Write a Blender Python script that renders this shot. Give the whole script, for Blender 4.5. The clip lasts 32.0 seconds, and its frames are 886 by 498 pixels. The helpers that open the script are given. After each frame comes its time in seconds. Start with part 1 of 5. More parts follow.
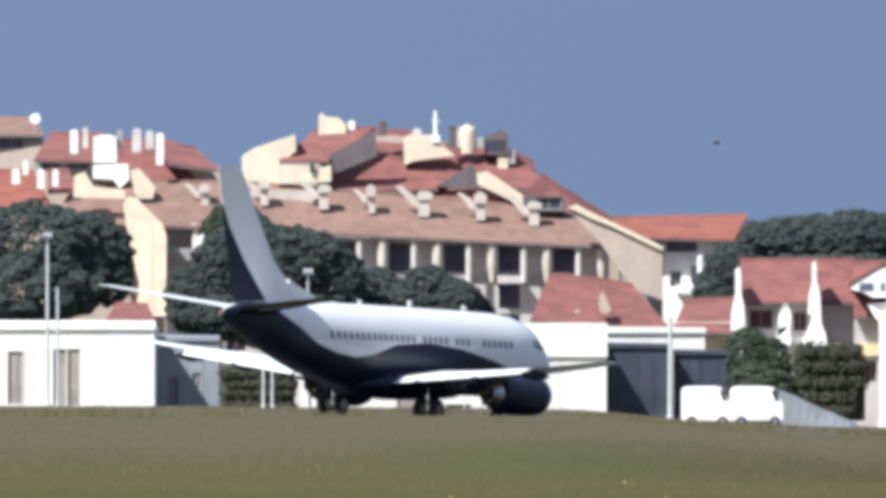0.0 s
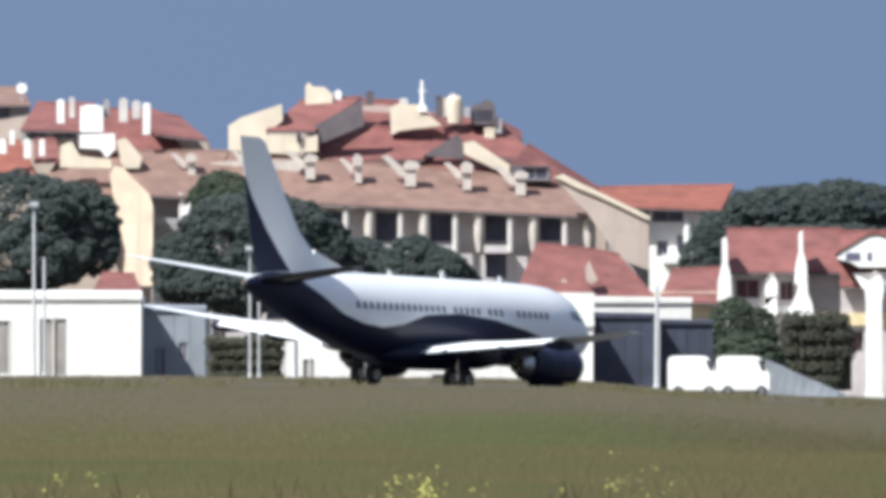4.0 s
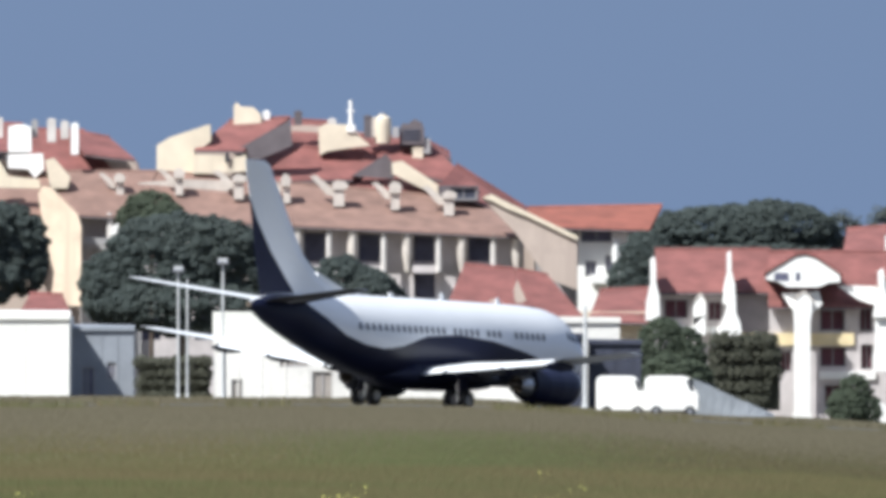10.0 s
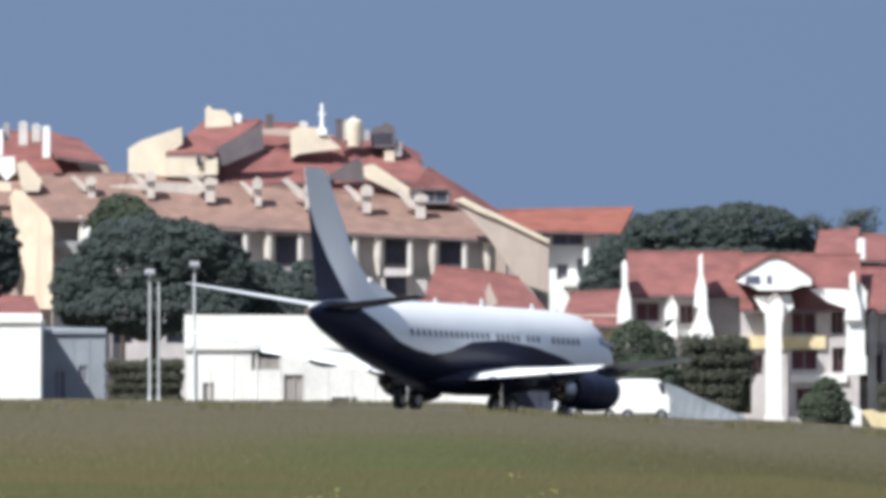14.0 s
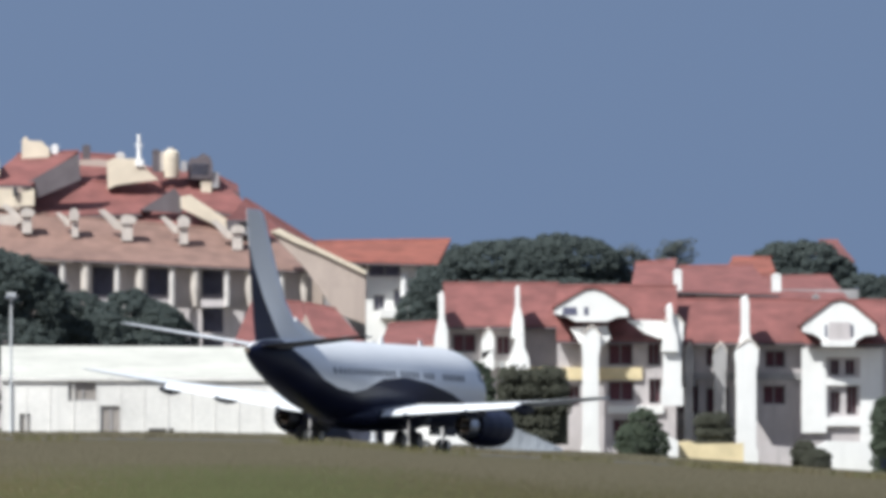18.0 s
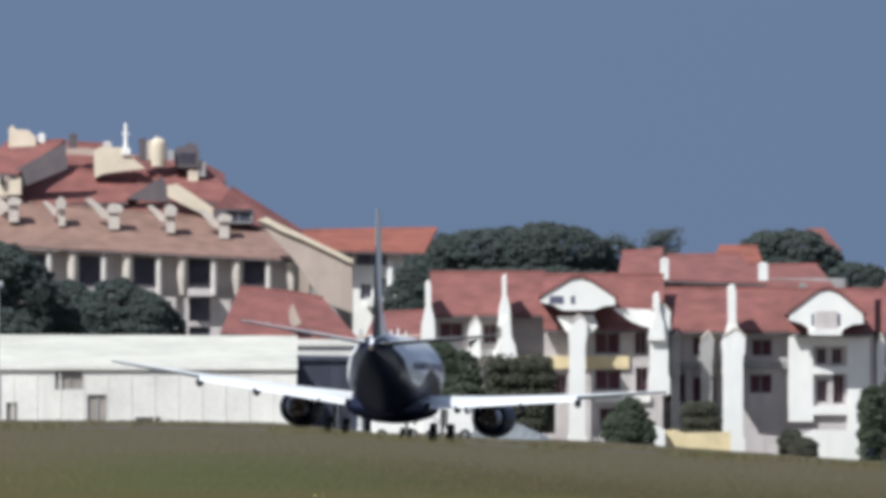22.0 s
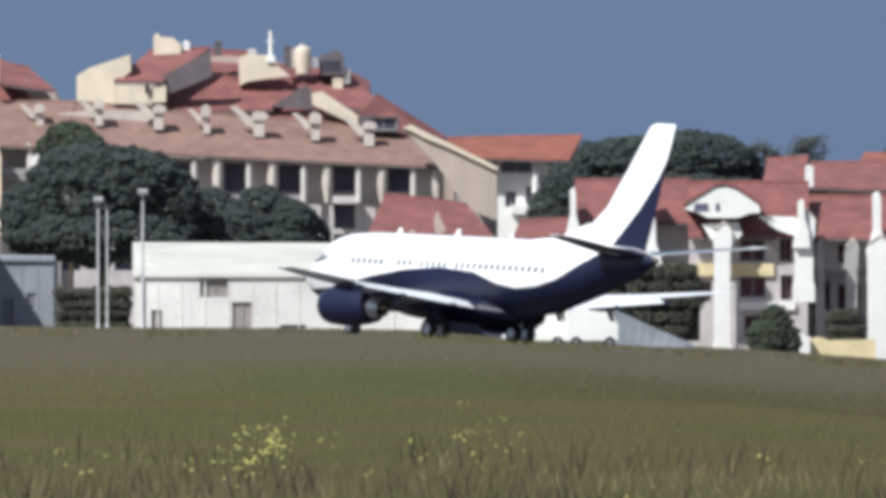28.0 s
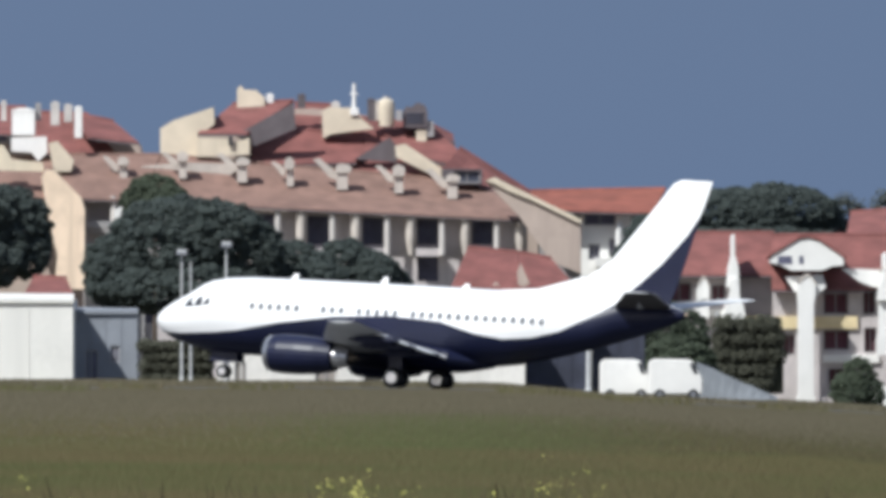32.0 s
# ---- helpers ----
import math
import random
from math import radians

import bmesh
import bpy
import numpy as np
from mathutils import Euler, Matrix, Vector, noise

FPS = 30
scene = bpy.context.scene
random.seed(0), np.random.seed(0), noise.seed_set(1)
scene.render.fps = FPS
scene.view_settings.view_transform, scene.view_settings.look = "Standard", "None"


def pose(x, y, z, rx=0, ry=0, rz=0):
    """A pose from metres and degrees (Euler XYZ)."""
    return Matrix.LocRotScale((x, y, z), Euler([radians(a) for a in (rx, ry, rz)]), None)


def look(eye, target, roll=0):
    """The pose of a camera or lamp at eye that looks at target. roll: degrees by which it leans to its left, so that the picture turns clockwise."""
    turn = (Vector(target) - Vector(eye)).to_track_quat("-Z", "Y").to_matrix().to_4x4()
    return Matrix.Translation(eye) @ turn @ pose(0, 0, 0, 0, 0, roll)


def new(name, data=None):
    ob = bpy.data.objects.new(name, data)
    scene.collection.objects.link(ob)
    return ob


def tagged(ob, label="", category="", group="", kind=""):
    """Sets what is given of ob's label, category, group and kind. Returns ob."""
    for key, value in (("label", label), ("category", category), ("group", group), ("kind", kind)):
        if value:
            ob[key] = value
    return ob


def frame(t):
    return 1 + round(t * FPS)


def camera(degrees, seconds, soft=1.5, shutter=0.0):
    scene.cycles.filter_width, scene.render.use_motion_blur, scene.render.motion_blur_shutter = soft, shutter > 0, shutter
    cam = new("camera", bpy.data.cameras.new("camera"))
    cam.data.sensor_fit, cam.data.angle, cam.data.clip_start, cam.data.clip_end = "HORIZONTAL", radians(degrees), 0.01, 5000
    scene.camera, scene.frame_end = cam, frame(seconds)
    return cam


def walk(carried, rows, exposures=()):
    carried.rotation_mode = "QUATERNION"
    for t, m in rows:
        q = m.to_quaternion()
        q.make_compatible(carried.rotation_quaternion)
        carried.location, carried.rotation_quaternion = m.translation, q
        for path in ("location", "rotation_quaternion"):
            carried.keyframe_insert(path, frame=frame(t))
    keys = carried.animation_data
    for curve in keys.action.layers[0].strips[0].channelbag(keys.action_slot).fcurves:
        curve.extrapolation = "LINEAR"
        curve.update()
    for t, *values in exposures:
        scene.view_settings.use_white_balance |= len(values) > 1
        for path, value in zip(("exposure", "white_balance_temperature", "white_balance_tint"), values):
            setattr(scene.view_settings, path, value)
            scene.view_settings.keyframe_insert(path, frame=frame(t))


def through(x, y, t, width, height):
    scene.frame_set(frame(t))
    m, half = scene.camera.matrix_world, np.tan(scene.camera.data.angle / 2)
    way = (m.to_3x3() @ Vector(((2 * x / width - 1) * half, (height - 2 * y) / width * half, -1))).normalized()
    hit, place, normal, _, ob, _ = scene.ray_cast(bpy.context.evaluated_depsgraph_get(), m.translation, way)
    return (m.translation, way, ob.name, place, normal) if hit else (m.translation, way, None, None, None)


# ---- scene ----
EYE = 2.05
cam = camera(4.49, 32.0, soft=4.7)
# tilt and pan of the hand-held long lens, which stays on one spot
HELD = [
    (0.0, 90.6560, -0.0000), (0.5, 90.7350, 0.0758), (1.0, 90.4570, 0.0936), (1.5, 90.4160, 0.0109), (2.0, 90.5422, -0.0436),
    (2.5, 90.5654, -0.1579), (3.0, 90.6336, -0.2164), (3.5, 90.6143, -0.1878), (4.0, 90.5024, -0.0680), (4.5, 90.6024, -0.0170),
    (6.5, 90.5835, -0.0322), (7.0, 90.5851, -0.0976), (7.5, 90.6484, -0.2011), (8.0, 90.6105, -0.2721), (8.5, 90.4796, -0.2643),
    (9.0, 90.4395, -0.2324), (9.5, 90.4958, -0.3196), (10.0, 90.6037, -0.4311), (10.5, 90.6667, -0.5076), (11.0, 90.5909, -0.6268),
    (11.5, 90.5976, -0.6843), (12.0, 90.5484, -0.5833), (12.5, 90.5049, -0.5450), (13.0, 90.5649, -0.6032), (13.5, 90.5997, -0.6575),
    (14.0, 90.6196, -0.5755), (14.5, 90.5787, -0.6922), (15.0, 90.5359, -0.9511), (15.5, 90.7484, -1.1677), (17.5, 90.7246, -1.2823),
    (18.0, 90.7774, -1.5042), (18.5, 90.8044, -1.5650), (19.0, 90.7568, -1.4656), (19.5, 90.6408, -1.3969), (20.0, 90.6357, -1.3893),
    (20.5, 90.7208, -1.4193), (21.0, 90.7393, -1.3842), (21.5, 90.7474, -1.4720), (22.0, 90.7206, -1.5711), (22.5, 90.4783, -1.4205),
    (23.0, 90.2582, -1.5146), (23.5, 90.3330, -1.9820), (24.0, 90.4834, -1.7564), (24.5, 90.3917, -1.6386), (25.0, 90.2690, -1.5562),
    (25.5, 90.2288, -1.5330), (26.0, 90.1331, -1.2970), (26.5, 90.2053, -1.0948), (28.5, 90.2876, -0.8038), (29.0, 90.4312, -0.7522),
    (29.5, 90.3715, -0.6121), (30.0, 90.4284, -0.5190), (30.5, 90.5847, -0.6252), (31.0, 90.6749, -0.6429), (31.5, 90.5492, -0.6033),
    (32.0, 90.5185, -0.4136),
]
walk(cam, [(t, pose(0, 0, EYE, tilt, 0, pan)) for t, tilt, pan in HELD],
     exposures=[(t, stops + 0.04, 6150, 6) for t, stops in (
         (0, 0.81), (1, 0.70), (3, 0.76), (7, 0.75), (10, 0.75), (12, 0.62), (13, 0.70), (15, 0.74), (18, 0.55), (21, 0.52),
         (22, 0.38), (23, 0.56), (24, 0.48), (25, 0.34), (26, 0.44), (29, 0.44), (30, 0.45), (31, 0.33), (32, 0.30))])

# main wheels of the aircraft: seconds, place on the ground, heading
TAXI = [
    (0, -2.97, 532.58, 0.30, -30.4), (1, -2.48, 533.41, 0.29, -31.0), (2, -1.94, 534.29, 0.29, -31.7), (3, -1.39, 535.18, 0.28, -32.3),
    (4, -0.86, 536.00, 0.27, -32.8), (5, -0.36, 536.78, 0.26, -33.0), (6, 0.14, 537.55, 0.26, -33.0), (7, 0.65, 538.33, 0.25, -32.8),
    (8, 1.20, 539.19, 0.24, -32.5), (9, 1.83, 540.18, 0.23, -32.5), (10, 2.56, 541.33, 0.22, -32.4), (11, 3.37, 542.60, 0.21, -32.4),
    (12, 4.23, 543.97, 0.18, -32.2), (13, 5.13, 545.42, 0.16, -31.1), (14, 6.04, 546.97, 0.13, -29.8), (15, 7.07, 548.80, 0.10, -28.6),
    (16, 8.29, 551.10, 0.08, -27.3), (17, 9.53, 553.55, -0.04, -26.1), (18, 10.44, 555.76, -0.14, -23.4), (19, 11.12, 557.75, -0.22, -19.6),
    (20, 11.86, 559.47, -0.27, -15.9), (21, 12.36, 560.64, -0.30, -11.2), (22, 12.70, 561.14, -0.31, -5.7), (23, 12.79, 561.44, -0.31, 1.0),
    (24, 12.73, 562.15, -0.30, 7.8), (25, 12.53, 563.42, -0.28, 14.1), (26, 12.00, 565.03, -0.22, 21.3), (27, 11.20, 566.88, -0.13, 28.0),
    (28, 10.06, 568.79, -0.01, 34.4), (29, 8.42, 570.40, 0.11, 41.4), (30, 6.45, 571.68, 0.12, 49.9), (31, 4.84, 572.89, 0.16, 56.5),
    (32, 2.88, 574.04, 0.22, 63.7),
]
LEAN = 3.2

# ---- light ----
SUN_TO = Vector((-0.485, -0.455, 0.747)).normalized()
world = bpy.data.worlds.new("sky")
scene.world = world
world.use_nodes = True
wn, wl = world.node_tree.nodes, world.node_tree.links
sky = wn.new("ShaderNodeTexSky")
sky.sky_type, sky.sun_disc = "NISHITA", False
sky.sun_elevation = math.asin(SUN_TO.z)
sky.sun_rotation = math.atan2(SUN_TO.x, SUN_TO.y)
sky.dust_density, sky.ozone_density = 2.5, 2.0
coord = wn.new("ShaderNodeTexCoord")
lift = wn.new("ShaderNodeVectorMath")
lift.operation = "ADD"
lift.inputs[1].default_value = (0, 0, 0.75)
wl.new(coord.outputs["Generated"], lift.inputs[0])
wl.new(lift.outputs[0], sky.inputs[0])
bgn = wn["Background"]
bgn.inputs[1].default_value = 0.105
hs = wn.new("ShaderNodeHueSaturation")
hs.inputs["Saturation"].default_value = 0.84
wl.new(sky.outputs[0], hs.inputs["Color"])
wl.new(hs.outputs[0], bgn.inputs[0])
sun = new("sun", bpy.data.lights.new("sun", "SUN"))
sun.data.energy, sun.data.angle, sun.data.color = 4.6, radians(0.53), (1.0, 0.965, 0.92)
sun.matrix_world = look(SUN_TO * 100, (0, 0, 0))


# ---- materials ----
def material(name, base, rough=0.8, metal=0.0, vary=0.12, size=1.0, bump=0.0, island=0.0, second=None, streak=0.0, coat=0.0, gloss=0.5, through=0.0):
    """Principled surface: base colour varied by coarse and fine noise, optional upright stains and relief. size: metres of the coarse patches; through: share of light that passes a leaf."""
    m = bpy.data.materials.new(name)
    m.use_nodes = True
    n, l = m.node_tree.nodes, m.node_tree.links
    p = n["Principled BSDF"]
    p.inputs["Roughness"].default_value, p.inputs["Metallic"].default_value = rough, metal
    p.inputs["Coat Weight"].default_value, p.inputs["Specular IOR Level"].default_value = coat, gloss
    tc = n.new("ShaderNodeTexCoord")
    dark = second or tuple(c * (1 - 2.2 * vary) for c in base)
    coarse, fine = n.new("ShaderNodeTexNoise"), n.new("ShaderNodeTexNoise")
    coarse.inputs["Scale"].default_value, fine.inputs["Scale"].default_value = 1 / size, 14 / size
    coarse.inputs["Detail"].default_value = 5
    l.new(tc.outputs["Object"], coarse.inputs["Vector"])
    l.new(tc.outputs["Object"], fine.inputs["Vector"])
    add = n.new("ShaderNodeMath")
    add.operation = "MULTIPLY_ADD"
    add.inputs[1].default_value = 0.35
    l.new(fine.outputs[0], add.inputs[0])
    l.new(coarse.outputs[0], add.inputs[2])
    ramp = n.new("ShaderNodeMapRange")
    ramp.inputs[1].default_value, ramp.inputs[2].default_value = 0.45, 0.9
    l.new(add.outputs[0], ramp.inputs[0])
    fac = ramp.outputs[0]
    if streak:
        st, mp = n.new("ShaderNodeTexNoise"), n.new("ShaderNodeMapping")
        mp.inputs["Scale"].default_value = (1 / streak, 1 / streak, 0.06 / streak)
        st.inputs["Scale"].default_value, st.inputs["Detail"].default_value = 1, 4
        l.new(tc.outputs["Object"], mp.inputs[0])
        l.new(mp.outputs[0], st.inputs["Vector"])
        sm = n.new("ShaderNodeMapRange")
        sm.inputs[1].default_value, sm.inputs[2].default_value = 0.42, 0.7
        l.new(st.outputs[0], sm.inputs[0])
        mx = n.new("ShaderNodeMath")
        mx.operation = "MAXIMUM"
        l.new(sm.outputs[0], mx.inputs[0])
        l.new(fac, mx.inputs[1])
        fac = mx.outputs[0]
    if island:
        geo, oi = n.new("ShaderNodeNewGeometry"), n.new("ShaderNodeObjectInfo")
        mi = n.new("ShaderNodeMath")
        mi.operation = "ADD"
        l.new(geo.outputs["Random Per Island"], mi.inputs[0])
        l.new(oi.outputs["Random"], mi.inputs[1])
        fr = n.new("ShaderNodeMath")
        fr.operation = "FRACT"
        l.new(mi.outputs[0], fr.inputs[0])
        mm = n.new("ShaderNodeMix")
        mm.inputs[0].default_value = island
        l.new(fac, mm.inputs[2])
        l.new(fr.outputs[0], mm.inputs[3])
        fac = mm.outputs[0]
    mix = n.new("ShaderNodeMix")
    mix.data_type = "RGBA"
    mix.inputs[6].default_value, mix.inputs[7].default_value = (*base, 1), (*dark, 1)
    l.new(fac, mix.inputs[0])
    l.new(mix.outputs[2], p.inputs["Base Color"])
    if bump:
        b = n.new("ShaderNodeBump")
        b.inputs["Strength"].default_value, b.inputs["Distance"].default_value = 0.6, bump
        l.new(fine.outputs[0], b.inputs["Height"])
        l.new(b.outputs[0], p.inputs["Normal"])
    if through:
        tr, ms = n.new("ShaderNodeBsdfTranslucent"), n.new("ShaderNodeMixShader")
        ms.inputs[0].default_value = through
        l.new(mix.outputs[2], tr.inputs["Color"])
        l.new(p.outputs[0], ms.inputs[1])
        l.new(tr.outputs[0], ms.inputs[2])
        l.new(ms.outputs[0], n["Material Output"].inputs[0])
    return m


PAINT_WHITE = material("white aircraft paint", (0.80, 0.80, 0.80), 0.35, vary=0.03, size=3, coat=0.3)
PAINT_NAVY = material("navy aircraft paint", (0.009, 0.012, 0.038), 0.42, vary=0.15, size=3, gloss=0.3)
WING_SKIN = material("pale grey wing paint", (0.72, 0.73, 0.74), 0.45, vary=0.06, size=2)
# the unlit look of the tailplane from below, put into a darker grey
STAB_SHADE = material("tailplane shade grey", (0.075, 0.068, 0.066), 0.6, vary=0.1, size=2)
METAL = material("bare metal", (0.55, 0.55, 0.56), 0.28, 0.9, vary=0.08, size=0.5)
EXHAUST = material("burnt metal", (0.22, 0.18, 0.14), 0.45, 0.8, vary=0.2, size=0.5)
RUBBER = material("tyre rubber", (0.02, 0.02, 0.021), 0.85, vary=0.1, size=0.3)
CABIN_GLASS = material("dark cabin window", (0.15, 0.155, 0.17), 0.3, vary=0.1, size=0.5)
GLASS_DARK = material("dark window glass", (0.015, 0.018, 0.028), 0.12, vary=0.1, size=0.5)
# room interiors, recess shade and a bluish haze lift in one base colour
ROOM_AND_SHADE = material("dark interiors and recess shade", (0.14, 0.14, 0.215), 0.5, vary=0.25, size=1.2)
TILE_RED = material("red clay roof tiles", (0.236, 0.087, 0.077), 0.85, vary=0.20, size=1.5, bump=0.05)
TILE_ORANGE = material("orange clay roof tiles", (0.285, 0.092, 0.064), 0.85, vary=0.20, size=1.5, bump=0.05)
TILE_BROWN = material("weathered pink brown roof tiles", (0.252, 0.152, 0.122), 0.9, vary=0.18, size=1.4, bump=0.05)
PLASTER_CREAM = material("cream plaster", (0.72, 0.625, 0.49), 0.9, vary=0.10, size=2, streak=0.8)
PLASTER_PEACH = material("peach plaster", (0.90, 0.71, 0.54), 0.9, vary=0.12, size=1.5, streak=0.9)
PLASTER_TAN = material("tan plaster", (0.50, 0.405, 0.35), 0.9, vary=0.10, size=2, streak=1.0)
PLASTER_GREY = material("grey plaster", (0.40, 0.385, 0.385), 0.9, vary=0.16, size=1.8, streak=0.7)
PLASTER_WHITE = material("white plaster", (0.82, 0.805, 0.78), 0.85, vary=0.05, size=1.5, streak=0.6)
PLASTER_YELLOW = material("ochre yellow plaster", (0.75, 0.62, 0.38), 0.9, vary=0.12, size=1.5)
PLASTER_DULL = material("dull off-white plaster", (0.58, 0.52, 0.47), 0.9, vary=0.12, size=0.8, streak=0.4)
PLASTER_PALE = material("weathered pale plaster", (0.62, 0.58, 0.55), 0.9, vary=0.12, size=1.0, streak=0.8)
# dark grey for gutters and housings; on gables and eave it is painted shade
SLATE_AND_SHADE = material("slate grey and gable shade", (0.135, 0.115, 0.125), 0.9, vary=0.14, size=1.2)
SHEET_ROOF = material("cream painted roof sheet", (0.60, 0.58, 0.51), 0.7, vary=0.12, size=3, streak=1.4)
SHEET_WHITE = material("white painted sheet cladding", (0.84, 0.81, 0.765), 0.65, vary=0.13, size=4, streak=1.6)
DOOR_BROWN = material("rust stained grey door", (0.38, 0.34, 0.31), 0.8, vary=0.2, size=1.2, streak=0.8)
SHEET_BRIGHT = material("fresh white sheet cladding", (0.82, 0.80, 0.755), 0.6, vary=0.08, size=5, streak=2.0)
SHEET_GREY = material("grey blue sheet cladding", (0.30, 0.32, 0.36), 0.7, vary=0.14, size=2.5, streak=1.2)
SHEET_DARK = material("dark blue grey sheet", (0.058, 0.064, 0.098), 0.6, vary=0.2, size=1.5, streak=0.8)
SHUTTER_RED = material("oxblood painted shutter", (0.13, 0.042, 0.06), 0.7, vary=0.15, size=0.6)
MAST_PAINT = material("weathered light grey mast paint", (0.58, 0.59, 0.60), 0.6, vary=0.12, size=0.6)
BARK = material("pine bark", (0.11, 0.08, 0.06), 0.95, vary=0.25, size=0.5, bump=0.03)
LEAF_DARK = material("dark pine foliage", (0.112, 0.132, 0.122), 0.95, vary=0.22, size=2.5, island=0.13, second=(0.096, 0.116, 0.112), gloss=0.15, through=0.5)
LEAF_MID = material("broadleaf foliage", (0.116, 0.140, 0.098), 0.95, vary=0.22, size=2, island=0.13, second=(0.098, 0.118, 0.088), gloss=0.15, through=0.5)
LEAF_OLIVE = material("clipped olive green foliage", (0.126, 0.128, 0.098), 0.95, vary=0.22, size=2, island=0.13, second=(0.106, 0.108, 0.084), gloss=0.15, through=0.5)
# distance haze on the skyline trees is put into the lighter leaf colour
LEAF_HAZED = material("sparse foliage paled for haze", (0.15, 0.17, 0.155), 0.9, vary=0.25, size=2, island=0.4, through=0.4)
SOIL = material("dry olive turf", (0.072, 0.074, 0.032), 0.95, size=9, bump=0.05, second=(0.098, 0.074, 0.042))
ASPHALT = material("worn taxiway asphalt", (0.07, 0.07, 0.072), 0.9, vary=0.2, size=3, bump=0.01)
BLADE = material("grass blades", (0.070, 0.083, 0.023), 0.8, size=9, island=0.14, second=(0.118, 0.086, 0.040))
BLADE_GREEN = material("fresh green grass blades", (0.072, 0.090, 0.028), 0.8, size=7, island=0.14, second=(0.092, 0.096, 0.036))
BLADE_DARK = material("deep olive grass blades", (0.052, 0.051, 0.020), 0.85, size=9, island=0.16, second=(0.074, 0.056, 0.028))
BLADE_BROWN = material("withered grass blades", (0.150, 0.118, 0.060), 0.85, size=5, island=0.6, second=(0.075, 0.060, 0.030))
# haze over the far field is mixed into this duller, greyer blade colour
BLADE_HAZED = material("brown far grass greyed for haze", (0.102, 0.092, 0.056), 0.85, size=11, island=0.12, second=(0.122, 0.102, 0.066))
PLASTER_MAUVE = material("pale mauve grey plaster", (0.57, 0.52, 0.515), 0.9, vary=0.13, size=1.8, streak=0.7)
STEM = material("dark seed stems", (0.055, 0.036, 0.020), 0.9, size=2, island=0.8, second=(0.020, 0.014, 0.010))
STRAW = material("pale straw", (0.29, 0.235, 0.125), 0.85, size=2, island=0.8, second=(0.17, 0.13, 0.065))
FEATHER = material("dark feathers", (0.03, 0.03, 0.035), 0.7, vary=0.2, size=0.1)
PETAL = material("yellow wild flowers", (0.62, 0.57, 0.16), 0.7, size=0.5, island=0.6, second=(0.38, 0.39, 0.07))
PLASTIC_BLUE = material("faded blue plastic", (0.06, 0.08, 0.28), 0.5, vary=0.12, size=0.6)
TARP_GREY = material("grey tarpaulin", (0.20, 0.215, 0.235), 0.75, vary=0.14, size=1.2, bump=0.02)


# ---- shaping helpers ----
def part(name, bm, mat, parent=None, label=""):
    """Links a bmesh as one mesh object under a thing or a part."""
    me = bpy.data.meshes.new(name)
    bmesh.ops.recalc_face_normals(bm, faces=bm.faces)
    bm.to_mesh(me)
    bm.free()
    me.materials.append(mat)
    ob = new(name, me)
    if parent:
        ob.parent = parent
    return tagged(ob, label=label)


def shared(name, me, parent, m=None):
    ob = new(name, me)
    ob.parent = parent
    if m is not None:
        ob.matrix_basis = m
    return ob


def thing(name, m, label, category, group="", kind=""):
    ob = new(name)
    ob.matrix_basis = m
    return tagged(ob, label, category, group, kind)


def box(bm, x0, x1, y0, y1, z0, z1):
    v = [bm.verts.new((x, y, z)) for z in (z0, z1) for y in (y0, y1) for x in (x0, x1)]
    for f in ((0, 1, 3, 2), (4, 6, 7, 5), (0, 4, 5, 1), (1, 5, 7, 3), (3, 7, 6, 2), (2, 6, 4, 0)):
        bm.faces.new([v[i] for i in f])
    return bm


def boxes(*rows):
    bm = bmesh.new()
    for r in rows:
        box(bm, *r)
    return bm


def prism(bm, xz, y0, y1):
    """An outline in x and z, drawn out from y0 to y1."""
    a = [bm.verts.new((x, y0, z)) for x, z in xz]
    b = [bm.verts.new((x, y1, z)) for x, z in xz]
    bm.faces.new(a)
    bm.faces.new(b[::-1])
    for i in range(len(xz)):
        j = (i + 1) % len(xz)
        bm.faces.new((a[i], b[i], b[j], a[j]))
    return bm


def slab(bm, corners, thick):
    """A sloping slab under four corners."""
    up = [bm.verts.new(c) for c in corners]
    dn = [bm.verts.new((c[0], c[1], c[2] - thick)) for c in corners]
    bm.faces.new(up)
    bm.faces.new(dn[::-1])
    for i in range(4):
        j = (i + 1) % 4
        bm.faces.new((up[i], dn[i], dn[j], up[j]))
    return bm


def tube(bm, rings, seg=12, caps=True):
    """Rings of (centre, radius x, radius z or None, axis) joined; axis 'x', 'y' or 'z'."""
    loops = []
    for c, r, r2, ax in rings:
        r2 = r if r2 is None else r2
        lp = []
        for k in range(seg):
            a = 2 * math.pi * k / seg
            p, q = r * math.cos(a), r2 * math.sin(a)
            d = {"x": (0, p, q), "y": (p, 0, q), "z": (p, q, 0)}[ax]
            lp.append(bm.verts.new((c[0] + d[0], c[1] + d[1], c[2] + d[2])))
        loops.append(lp)
    for a, b in zip(loops, loops[1:]):
        for k in range(seg):
            bm.faces.new((a[k], a[(k + 1) % seg], b[(k + 1) % seg], b[k]))
    if caps:
        bm.faces.new(loops[0])
        bm.faces.new(loops[-1][::-1])
    return bm


def E(u, y):
    """Easting at depth y of a bearing mark, in 1/20000 of a radian."""
    return (u - 784) * y / 20000


def H(v, y):
    """Height at depth y of an elevation mark, counted downwards in 1/20000 of a radian."""
    return EYE + (670 - v) * y / 20000


def U(y, *marks):
    return [(E(u, y), H(v, y)) for u, v in marks]


def C(*marks):
    return [(E(u, y), y, H(v, y)) for u, v, y in marks]


# ---- ground ----
KX = (-400, -60, -3, 3, 8, 13, 28, 48, 90, 400)
